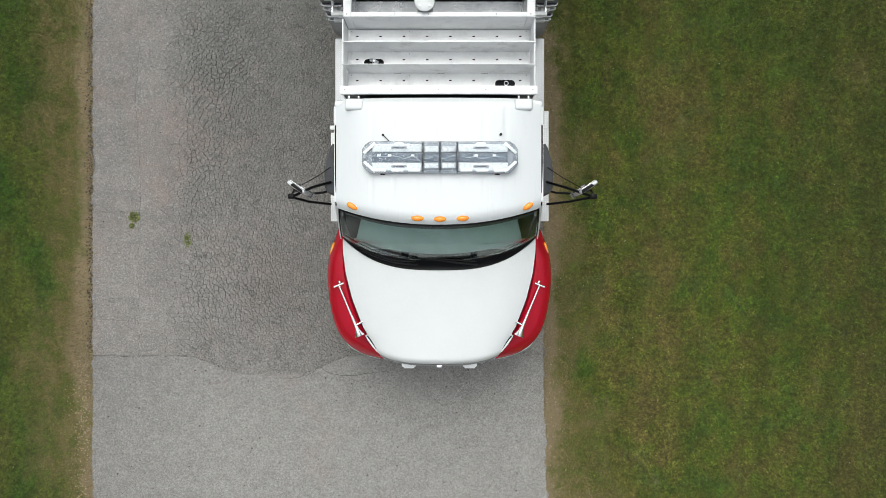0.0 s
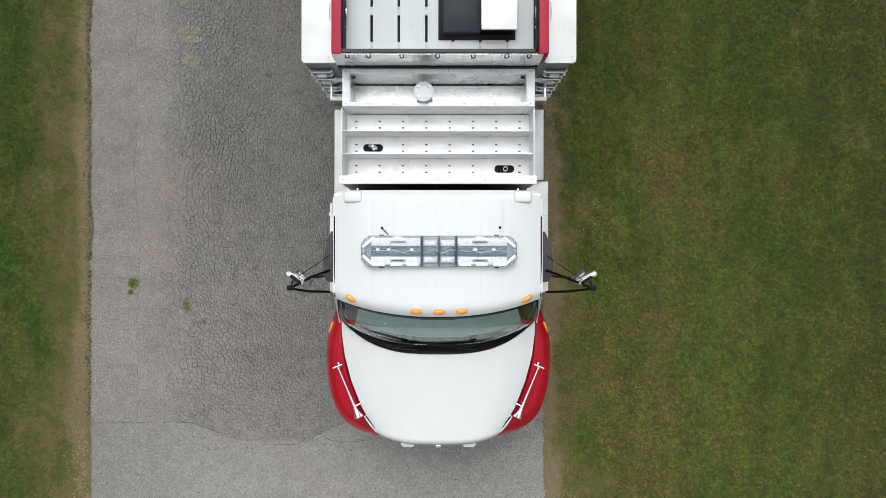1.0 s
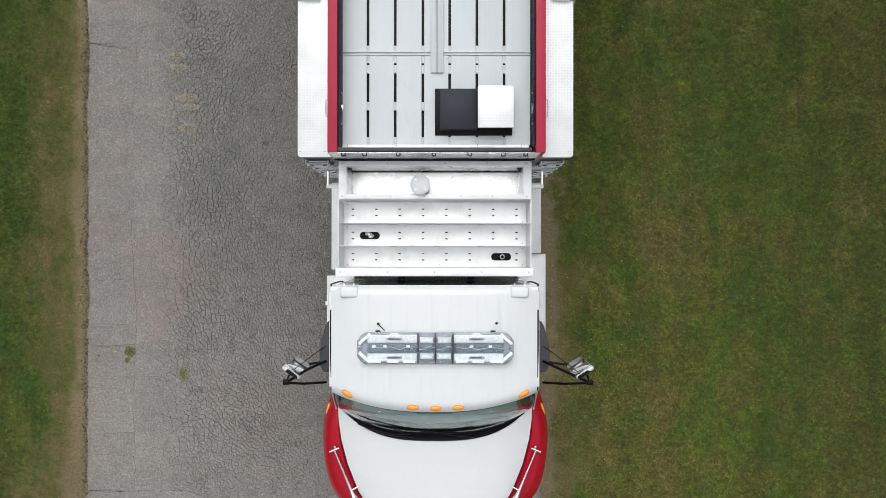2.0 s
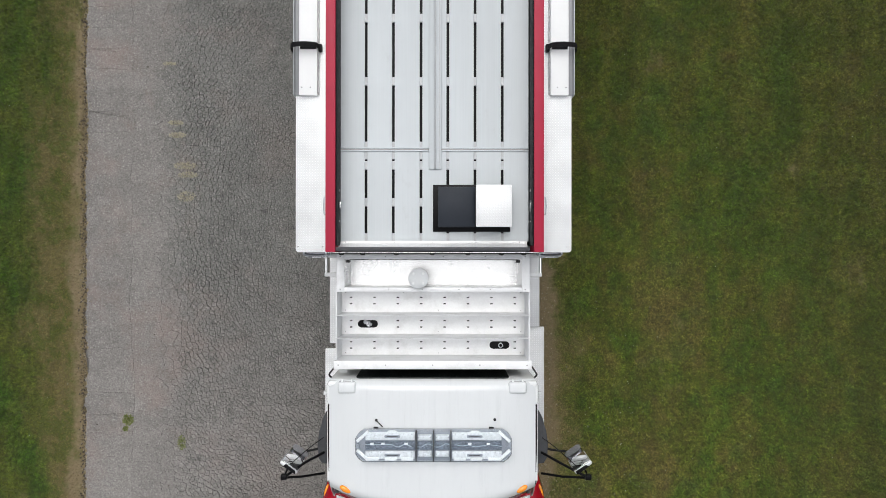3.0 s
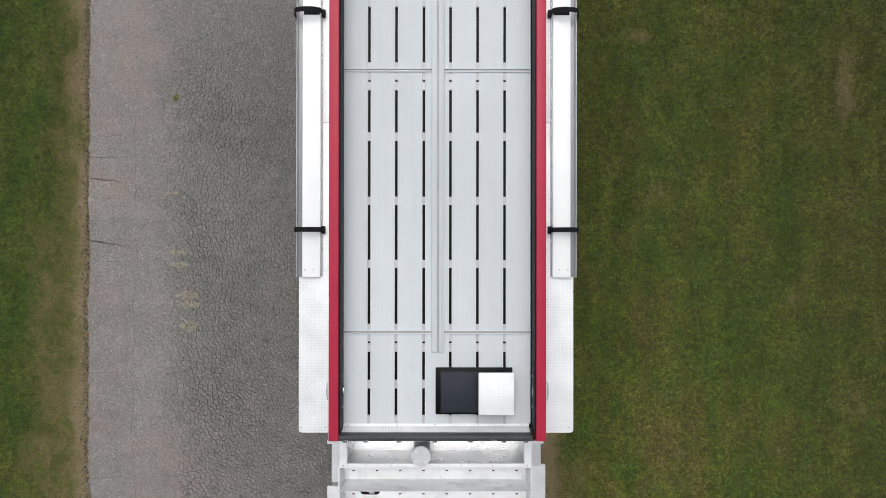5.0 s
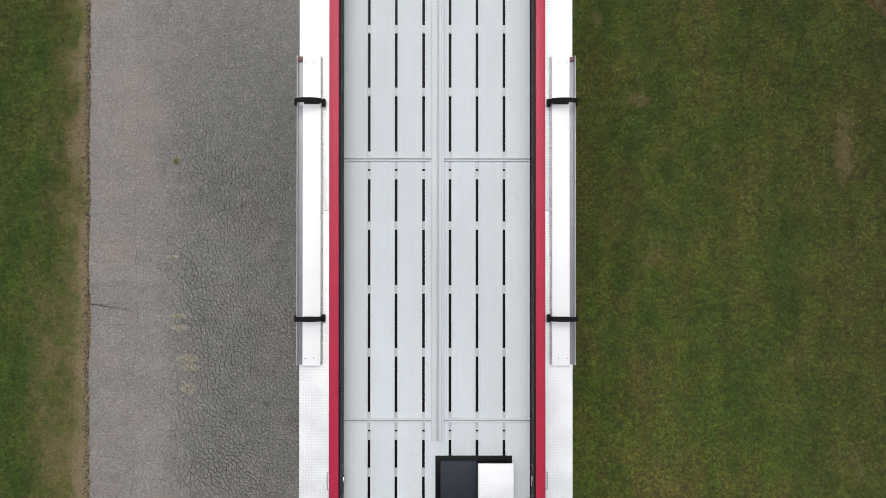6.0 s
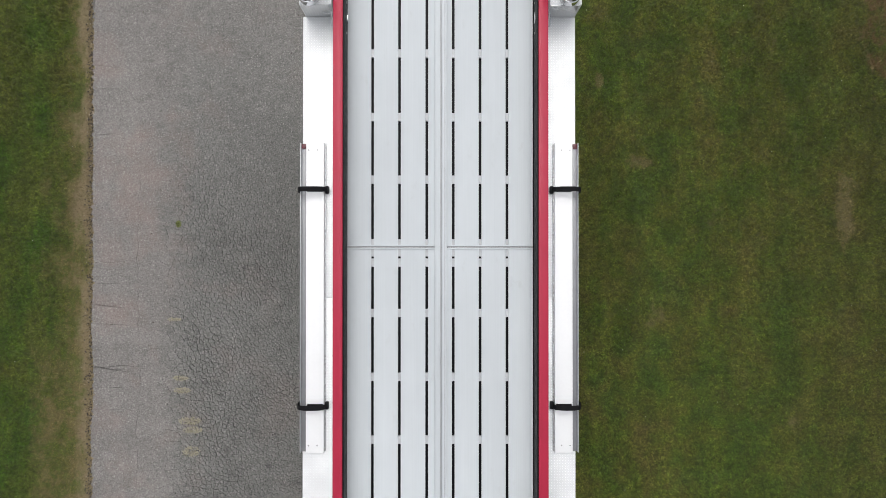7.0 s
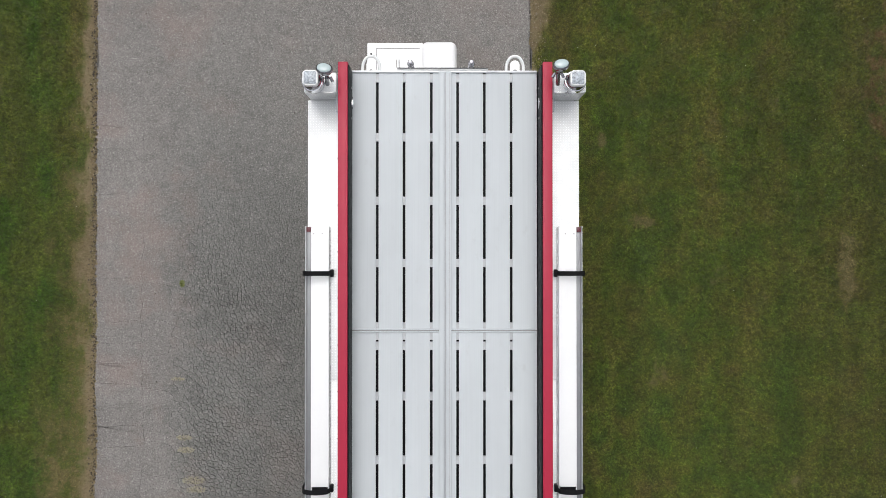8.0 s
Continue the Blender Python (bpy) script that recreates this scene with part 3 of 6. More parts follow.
def crack_cells():
    """Plan of the broken top layer: cells small in the worn lane, large along the margin."""
    rng = np.random.default_rng(5)
    pts = []
    grid = {}

    def spacing(x, y):
        edge_x = -3.52 + 0.16 * noise.noise((0, y * 0.9, 2))
        if x > -0.9:
            return 0.4
        k = min(1.0, max(0.0, (edge_x - x) / 0.35 + 0.5))
        fine = 0.074 + 0.028 * noise.noise((x * 1.4, y * 1.1, 9)) + 0.014 * max(0.0, 1 - abs(x - edge_x - 0.2) / 0.5) - 0.014 * min(1.0, max(0.0, (x + 2.9) / 0.8))
        return fine * (1 - k) + 0.30 * k

    y0, y1, x0, x1 = APRON_Y - 0.5, 12.0, ROAD_L - 0.5, 1.9
    # along the margin the cracks run straight across, from the edge to one wandering seam
    for gx, wide in ((x0 + 0.02, 0.28), (-4.30, 0.28), (-3.64, 0.23)):
        for i, gy in enumerate(np.arange(y0, y1, wide)):
            x, y = gx + rng.uniform(-0.02, 0.02) + 0.08 * noise.noise((0, gy * 0.8, 7)), gy + rng.uniform(-0.03, 0.03)
            pts.append((x, y))
            grid.setdefault((int(x // 0.1), int(y // 0.1)), []).append((x, y))
    for _ in range(150000):
        x, y = rng.uniform(x0, x1 if rng.random() < 0.03 else -0.6), rng.uniform(y0, y1)
        if x < -3.58:
            continue
        s = spacing(x, y) * rng.choice((0.62, 0.85, 1.0, 1.3))
        cx, cy = int(x // 0.1), int(y // 0.1)
        reach = int(s // 0.1) + 1
        ok = True
        for gx in range(cx - reach, cx + reach + 1):
            for gy in range(cy - reach, cy + reach + 1):
                for px, py in grid.get((gx, gy), ()):
                    if (px - x) ** 2 + (py - y) ** 2 < s * s * 0.45:
                        ok = False
                        break
                if not ok:
                    break
            if not ok:
                break
        if ok:
            pts.append((x, y))
            grid.setdefault((cx, cy), []).append((x, y))
    return pts


def voronoi(pts):
    from mathutils import geometry

    out = geometry.delaunay_2d_cdt([Vector(p) for p in pts], [], [], 0, 1e-7)
    verts, tris = out[0], out[2]
    centre, round_v = [], {}
    for ti, tri in enumerate(tris):
        a, b, c = (verts[i] for i in tri)
        d = 2 * (a.x * (b.y - c.y) + b.x * (c.y - a.y) + c.x * (a.y - b.y)) or 1e-9
        ux = (a.length_squared * (b.y - c.y) + b.length_squared * (c.y - a.y) + c.length_squared * (a.y - b.y)) / d
        uy = (a.length_squared * (c.x - b.x) + b.length_squared * (a.x - c.x) + c.length_squared * (b.x - a.x)) / d
        centre.append((ux, uy))
        for i in tri:
            round_v.setdefault(i, []).append(ti)
    cells = []
    for i, around in round_v.items():
        p = verts[i]
        cells.append(((p.x, p.y), sorted((centre[t] for t in around), key=lambda q: math.atan2(q[1] - p.y, q[0] - p.x))))
    return cells


def crack_width(xa, ya, xb, yb):
    """Half the width of the crack along one edge: most stay nearly shut, a few gape."""
    mx, my = (xa + xb) / 2, (ya + yb) / 2
    luck = math.sin(mx * 1271.3 + my * 3117.7) * 43758.5453
    luck -= math.floor(luck)
    if mx < -3.62:
        across = abs(xb - xa) > abs(yb - ya)
        return 0.0006 + (0.0036 if across else 0.0026) * max(0.0, luck - 0.35) * (1.0 if mx < -3.9 or not across else 0.5)
    if mx > -0.9:
        return 0.0012 * min(1.0, max(0.1, (9.0 - my) / 2.0))
    gape = 0.0014 + 0.0017 * luck + 0.0026 * max(0.0, (luck - 0.75) / 0.25)
    lively = 1.05 + 0.7 * noise.noise((mx * 1.1, my * 1.1, 4))
    worst = 0.9 + 0.45 * math.exp(-(((mx + 2.95) / 0.42) ** 2)) * min(1.0, max(0.0, (my - 0.2) / 1.2))
    return 0.9 * gape * lively * worst * min(1.0, max(0.3, (mx + 3.66) / 0.45)) * min(1.0, max(0.12, (8.6 - my) / 2.6)) * min(1.0, max(0.4, (my + 1.75) / 0.7))


def broken_layer():
    verts, faces = [], []
    for (px, py), ring in voronoi(crack_cells()):
        if len(ring) < 3 or any(abs(x - px) > 0.6 or abs(y - py) > 0.6 for x, y in ring):
            continue
        coarse = px < -3.6 or px > -0.9
        steps = 10 if coarse else 4
        sides = list(zip(ring, ring[1:] + ring[:1]))
        widths = [crack_width(*a, *b) for a, b in sides]
        pts, gaps = [], []
        for i, ((xa, ya), (xb, yb)) in enumerate(sides):
            for k in range(steps):
                pts.append((xa + (xb - xa) * k / steps, ya + (yb - ya) * k / steps))
                gaps.append(widths[i] if k else (widths[i] + widths[i - 1]) / 2)
        out = []
        for (x, y), gap in zip(pts, gaps):
            wob = noise.noise_vector((x * 34, y * 34, 0)) * (0.005 + 0.013 * min(1.0, max(0.0, (x + 3.9) / 0.5))) + noise.noise_vector((x * 90, y * 90, 5)) * 0.005 + noise.noise_vector((x * 11, y * 11, 3)) * 0.016 + noise.noise_vector((x * 2.5, y * 2.5, 8)) * 0.03
            x, y = x + wob.x, y + wob.y
            far = math.hypot(x - px, y - py) or 1e-6
            open_ = 0.65 + 0.9 * abs(noise.noise((x * 21, y * 21, 5)))
            k = max(0.3, 1 - gap * open_ / far)
            x, y = px + (x - px) * k, py + (y - py) * k
            side = rag_left(y)
            right = rag_right(y)
            low_y = joint_y(x)
            out.append((min(max(x, side), right), max(y, low_y)))
        xs, ys = [p[0] for p in out], [p[1] for p in out]
        if max(xs) - min(xs) < 0.012 or max(ys) - min(ys) < 0.012:
            continue
        top = 0.020 + 0.0035 * noise.noise((px * 31, py * 31, 1))
        base, k = len(verts), len(out)
        tx, ty = 0.03 * noise.noise((px * 17, py * 17, 5)), 0.03 * noise.noise((px * 17, py * 17, 8))
        tilt = 0.1 if coarse else 0.6
        # worn shoulder round the flat top
        wear = 0.0008 if coarse else 0.0032 * min(1.0, max(0.1, (9.0 - py) / 2.5))
        for x, y in out:
            far = math.hypot(x - px, y - py) or 1e-6
            k2 = max(0.5, 1 - wear / far)
            verts.append((px + (x - px) * k2, py + (y - py) * k2, top + (tx * (x - px) + ty * (y - py)) * tilt))
        verts += [(x, y, top - wear) for x, y in out] + [(x, y, -0.012) for x, y in out]
        faces.append(tuple(range(base, base + k)))
        for i in range(k):
            j = (i + 1) % k
            faces += [(base + i, base + k + i, base + k + j, base + j), (base + k + i, base + 2 * k + i, base + 2 * k + j, base + k + j)]
    me = bpy.data.meshes.new("broken_asphalt")
    me.from_pydata(verts, [], faces)
    me.validate()
    me.materials.append(M_ASPHALT)
    ob = new("broken_asphalt", me)
    ob.parent = road
    return tagged(ob, "crazed grey asphalt pieces with dark cracks between", kind="stuff")


broken_layer()

# far stretch of the drive, past the broken stretch
bm = prism([(x, y) for x, y in edge if y > 11.6] + [(x, y) for x, y in reversed(edge_r) if y > 11.6], -0.03, 0.024)
far_road = part("far_stretch", bm, M_ASPHALT, road, smooth=0)


def grass():
    """Mown blades, thin where the verge is bare."""
    rng = np.random.default_rng(11)
    count = 1300000
    x = np.where(rng.random(count) < 0.72, rng.uniform(1.10, 7.2, count), rng.uniform(-7.2, -4.50, count) - 0.1 * rng.random(count) ** 3)
    y = rng.uniform(-4.2, 11.2, count)
    stray = rng.random(count) < 0.2
    x = np.where(stray, x + np.sign(x) * rng.exponential(1.3, count) * (np.abs(x + 1.66) > 4.2), x)
    y = np.where(stray, y + np.sign(y - 3.5) * rng.exponential(1.3, count) * (np.abs(y - 3.5) > 5.5), y)
    off = np.abs(x + 1.66) - 2.94
    wave = 0.5 + 0.25 * np.sin(x * 3.1 + 1.3 * np.sin(y * 1.7)) + 0.25 * np.sin(y * 2.3 + 2 * np.sin(x * 2.9))
    keep = rng.random(count) < np.clip(0.45 + off * 1.1 + 0.35 * wave, 0.06, 1.0)
    x, y, off = x[keep], y[keep], off[keep]
    k = len(x)
    turn, lean = rng.uniform(0, 2 * np.pi, k), rng.uniform(0.2, 1.15, k)
    tuft = 0.62 + 0.38 * np.sin(x * 61 + 3 * np.sin(y * 17)) * np.sin(y * 57 + 3 * np.sin(x * 19))
    tall = rng.uniform(0.014, 0.034, k) * tuft * np.clip(0.7 + off, 0.6, 1.0) + 0.03 * (off < 0.05) * rng.random(k)
    wide = rng.uniform(0.0028, 0.0070, k)
    co = np.empty((k, 3, 3))
    for i, s in ((0, -1), (1, 1)):
        co[:, i, 0], co[:, i, 1], co[:, i, 2] = x - s * wide * np.sin(turn), y + s * wide * np.cos(turn), -0.006
    co[:, 2, 0], co[:, 2, 1], co[:, 2, 2] = x + np.cos(turn) * tall * lean, y + np.sin(turn) * tall * lean, tall
    me = bpy.data.meshes.new("grass")
    me.vertices.add(3 * k)
    me.vertices.foreach_set("co", co.ravel())
    me.loops.add(3 * k)
    me.loops.foreach_set("vertex_index", np.arange(3 * k, dtype=np.int32))
    me.polygons.add(k)
    me.polygons.foreach_set("loop_start", np.arange(0, 3 * k, 3, dtype=np.int32))
    me.update(calc_edges=True)
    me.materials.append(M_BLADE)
    return tagged(new("grass", me), "short mown lawn grass, green with straw-coloured patches", "grass", kind="stuff")


grass()

# ---------- the truck ----------
truck = new("fire_truck")
truck.location = (-0.04, 0, -0.055)
tagged(truck, "white and red water tender fire truck parked on the drive", "fire truck")

ROOF_HALF = 0.965


def front_of_roof(u):
    return 0.228 + 0.15 * (abs(u) / 0.93) ** 2.2


def roof_z(u, y):
    z = 2.70 - 0.11 * (abs(u) / ROOF_HALF) ** 4
    ahead = y - front_of_roof(u)
    z -= 0.06 * max(0.0, 1 - ahead / 0.11) ** 2.4
    z -= 0.05 * max(0.0, 1 - (1.41 - y) / 0.08) ** 2.2
    for c in (-0.62, -0.42, -0.21, 0.0, 0.21, 0.42, 0.62):
        if 0.45 < y < 1.34:
            z -= 0.006 * math.exp(-(((u - c) / 0.012) ** 2))
    return z


def build_cab():
    us = np.linspace(-ROOF_HALF, ROOF_HALF, 97)
    rows = [[(u, (yy := front_of_roof(u) + (1.41 - front_of_roof(u)) * s), roof_z(u, yy)) for u in us] for s in np.linspace(0, 1, 40) ** 1.1]
    # the shell: back wall, sides and floor
    bm = bmesh.new()
    box(-0.985, 0.985, 1.335, 1.40, 0.95, 2.60, 0.03, bm)
    box(-1.0, -0.93, 1.17, 1.37, 0.95, 2.56, 0.03, bm)
    box(0.93, 1.0, 1.17, 1.37, 0.95, 2.56, 0.03, bm)
    box(-1.0, 1.0, 0.1, 1.36, 0.95, 1.05, 0.02, bm)
    box(-0.98, 0.98, 0.0, 0.08, 0.95, 1.85, 0.02, bm)
    cab = part("cab", bm, M_WHITE, truck, "white cab with ribbed roof")
    part("roof", sheet(rows, 0.03), M_ROOF, cab)
    for s in (-1, 1):
        # pillars beside the windshield
        part("pillar", tube([(s * 1.012, 0.11, 1.98), (s * 0.99, 0.26, 2.26), (s * 0.964, 0.41, 2.53)], 0.008), M_WHITE, cab)
        part("inner_trim", sheet([[(s * 0.93, y, z) for y in (0.12 + 0.35 * max(0, z - 1.95), 0.6, 1.15)] for z in (1.1, 1.6, 1.95, 2.3, 2.5)], 0.02), M_CHARCOAL2, cab, "dark inner door trim")
        part("roof_seal", tube([(s * 0.972, 0.41, 2.53), (s * 0.976, 0.8, 2.55), (s * 0.976, 1.17, 2.55)], 0.009, 6), M_BLACK, cab, "black rubber seal along the door top")
        door = part("door", sheet([[(s * (1.055 - 0.062 * max(0, (z - 1.5)) / 1.0), y, z) for y in np.linspace(0.14 if z < 1.95 else 0.14 + (z - 1.95) * 0.52, 1.2, 14)] for z in (0.98, 1.2, 1.45, 1.6, 1.85, 1.95, 2.15, 2.35, 2.5, 2.545)], 0.035), M_WHITE, cab)
        part("side_window", sheet([[(s * (1.062 - 0.062 * (z - 1.5)), y, z) for y in np.linspace(0.22 + (z - 1.75) * 0.45, 1.08, 8)] for z in np.linspace(1.72, 2.46, 6)], 0.006), M_TINT, door, "dark tinted side window glass")
        part("door_handle", box(s * 1.05, s * 1.085, 1.0, 1.14, 1.55, 1.59, 0.01), M_BLACK, door)
        # dark vent panel in the window's front corner
        part("mirror_base", prism([(s * x, y) for x, y in ((1.0, 0.53), (1.085, 0.545), (1.118, 0.60), (1.125, 0.74), (1.105, 0.86), (1.07, 0.99), (1.045, 1.035), (1.0, 1.02))], 1.93, 2.33, bevel=0.02), M_CHARCOAL2, door, "dark grey mirror mounting panel")
        pad = part("roof_pad", box(s * 0.79 - 0.085, s * 0.79 + 0.085, 1.293, 1.40, 2.53, 2.678, 0.022, segments=4), M_ROOF, cab)
        for d in (-0.045, 0.045):
            part("pad_pin", box(s * 0.79 + d - 0.008, s * 0.79 + d + 0.008, 1.40, 1.425, 2.645, 2.67, 0.003), M_WHITE, pad)
        part("handrail", tube(smooth_row([(s * 0.985, 1.37, 2.30), (s * 1.02, 1.39, 2.26), (s * 1.03, 1.395, 2.1), (s * 1.03, 1.395, 1.6), (s * 1.0, 1.38, 1.5)], 4), 0.009, 8), M_BLACK, cab, "black grab rail behind the cab")
        part("drip_tab", box(s * 1.0, s * 1.075, 1.195, 1.22, 2.2, 2.23, 0.006), M_WHITE, cab)
    # back window
    part("rear_window", prism_y(rounded(-0.73, 0.73, 1.95, 2.50, 0.06), 1.395, 1.412), M_TINT, cab, "black rear window with rounded corners")
    # windshield
    def glass_point(u, s):
        top = Vector((u * 0.945, front_of_roof(u * 0.945) + 0.004, 2.592 - 0.085 * abs(u) ** 3))
        low = Vector((u * 0.995, -0.115 + 0.25 * abs(u) ** 2.7, 2.045 - 0.03 * abs(u) ** 2))
        p = top.lerp(low, s)
        p.z += 0.035 * math.sin(math.pi * s)
        return p

    pane = part("windshield", sheet([[glass_point(u, s) for u in np.linspace(-1, 1, 41)] for s in np.linspace(0.02, 1.0, 14)], 0.006), M_WINDSHIELD, cab, "green-tinted curved windshield glass")
    pane.visible_shadow = False
    for s in (-1, 1):
        part("windshield_seal", tube([glass_point(s * 1.0, k) + Vector((s * 0.004, 0, 0.004)) for k in np.linspace(0.0, 1.0, 9)], 0.007, 6), M_BLACK, cab, "black rubber seal")
    part("windshield_seal", tube([glass_point(u, 0.03) + Vector((0, 0.0, 0.004)) for u in np.linspace(-1, 1, 41)], 0.011, 6), M_BLACK, cab, "black rubber seal")

    # dark header and visor edge just inside the glass
    part("header", sheet([[glass_point(u, s) - Vector((0, 0, 0.03)) for u in np.linspace(-0.96, 0.96, 25)] for s in (0.0, 0.06, 0.115 )], 0.01), M_CHARCOAL2, cab, "dark header strip behind the glass")
    part("mirror_mount", box(-0.17, 0.17, 0.19, 0.235, 2.50, 2.53, 0.008), M_CHARCOAL2, cab)

    def cowl(u, s):
        back = Vector((u * 0.99, -0.10 + 0.26 * abs(u) ** 2.7, 2.04 - 0.05 * abs(u) ** 2))
        ahead = Vector((u * 1.0, -0.235 + 0.345 * abs(u) ** 2.9, 1.985 - 0.12 * abs(u) ** 2))
        p = back.lerp(ahead, s)
        p.z -= 0.03 * math.sin(math.pi * s)
        return p

    tray = part("cowl", sheet([[cowl(u, s) for u in np.linspace(-1, 1, 41)] for s in np.linspace(0, 1, 8)], 0.01), M_BLACK, cab, "black plastic cowl below the windshield")
    for x0, x1, d in ((-0.22, -0.78, 1), (0.40, -0.24, 1)):
        part("wiper", tube(smooth_row([(x0, -0.16, 2.035), ((x0 + x1) / 2, -0.125, 2.06), (x1, -0.02 if x1 < -0.5 else -0.085, 2.075)], 5), [0.012] * 5 + [0.008] * 6, 6), M_BLACK, cab, "black wiper arm")
        part("wiper_blade", tube(smooth_row([(x0 - 0.02, -0.125, 2.07), ((x0 + x1) / 2, -0.105, 2.085), (x1 - 0.04, 0.02 if x1 < -0.5 else -0.07, 2.085)], 5), 0.008, 6), M_BLACK, cab)
    # inside
    part("dashboard", sheet([[(u * (1 - 0.14 * s), -0.05 + 0.14 * abs(u / 0.86) ** 2 + 0.46 * s, 1.94 + 0.05 * math.sin(math.pi * s) - 0.3 * max(0, s - 0.8)) for u in np.linspace(-0.86, 0.86, 17)] for s in np.linspace(0, 1, 9)], 0.03), M_DASH, cab, "grey dashboard behind the glass")
    for u in (-0.5, 0.5):
        bm = box(u - 0.25, u + 0.25, 0.62, 1.1, 1.35, 1.5, 0.05)
        box(u - 0.25, u + 0.25, 1.02, 1.2, 1.45, 2.2, 0.06, bm)
        part("seat", bm, M_SEAT, cab, "grey cloth cab seat")
    ring = [(-0.5 + 0.22 * math.cos(a), 0.42 + 0.17 * math.sin(a), 1.86 + 0.13 * math.sin(a)) for a in np.linspace(0, 2 * math.pi, 25)]
    part("steering_wheel", tube(ring, 0.015, 8), M_BLACK, cab)
    for u, y, turn in ((-0.807, 0.40, -30), (-0.197, 0.285, -3), (0.013, 0.278, 0), (0.222, 0.285, 3), (0.833, 0.40, 30)):
        bm = bmesh.new()
        bmesh.ops.create_uvsphere(bm, u_segments=18, v_segments=10, radius=1.0)
        bmesh.ops.transform(bm, matrix=pose(u, y, roof_z(u, y) + 0.002, -10, 0, turn) @ Matrix.Diagonal((0.058, 0.028, 0.022, 1)), verts=bm.verts)
        part("marker_light", bm, M_AMBER, cab, "amber cab marker light")
    # aerials
    for u, y in ((-0.515, 1.055), (0.575, 1.06)):
        bm = disc(u, y, 2.685, 0.012, 0.018, 16)
        disc(u, y, 2.70, 0.006, 0.02, 12, bm)
        part("aerial_base", bm, M_BLACK, cab)
    part("aerial_cable", tube([(-0.515, 1.055, 2.705), (-0.49, 1.03, 2.708), (-0.455, 0.995, 2.708)], 0.005, 6), M_BLACK, cab)


def prism_y(outline, y0, y1):
    """A slab in the x-z plane."""
    bm = prism(outline, 0, y1 - y0)
    for v in bm.verts:
        v.co = Vector((v.co.x, y1 - v.co.z, v.co.y))
    return bm


SEAM = [(1.012, -0.03), (0.988, -0.26), (0.926, -0.53), (0.82, -0.828), (0.735, -0.985), (0.615, -1.205)]
RIM = [(1.115, 0.262), (1.205, -0.056), (1.222, -0.366), (1.172, -0.739), (1.075, -0.987), (0.885, -1.16), (0.63, -1.245)]


def hood_half(y):
    pts = sorted((b, a) for a, b in SEAM)
    return float(np.interp(y, [p[0] for p in pts], [p[1] for p in pts]))


def build_hood():
    rows = []
    us = np.linspace(-1, 1, 49)
    for s in np.linspace(0, 1, 44):
        row = []
        for u in us:
            y_back, y_front = -0.222 + 0.33 * abs(u) ** 2.9, -1.238 + 0.075 * abs(u) ** 3
            y = y_back + (y_front - y_back) * s
            half = hood_half(0.108 - 1.271 * s)
            z = 2.0 - 0.27 * s - 0.075 * max(0, (s - 0.93) / 0.07) ** 2.4
            z -= (0.155 - 0.06 * s) * abs(u) ** 3.6
            row.append((u * half, y, z))
        rows.append(row)
    hood = part("hood", sheet(rows, 0.012), M_WHITE, truck, "white sloping bonnet")
    part("hood_badge", prism(rounded(-0.075, 0.075, -1.165, -1.13, 0.012), 1.70, 1.713, bevel=0.004), M_WHITE, hood)
    return hood


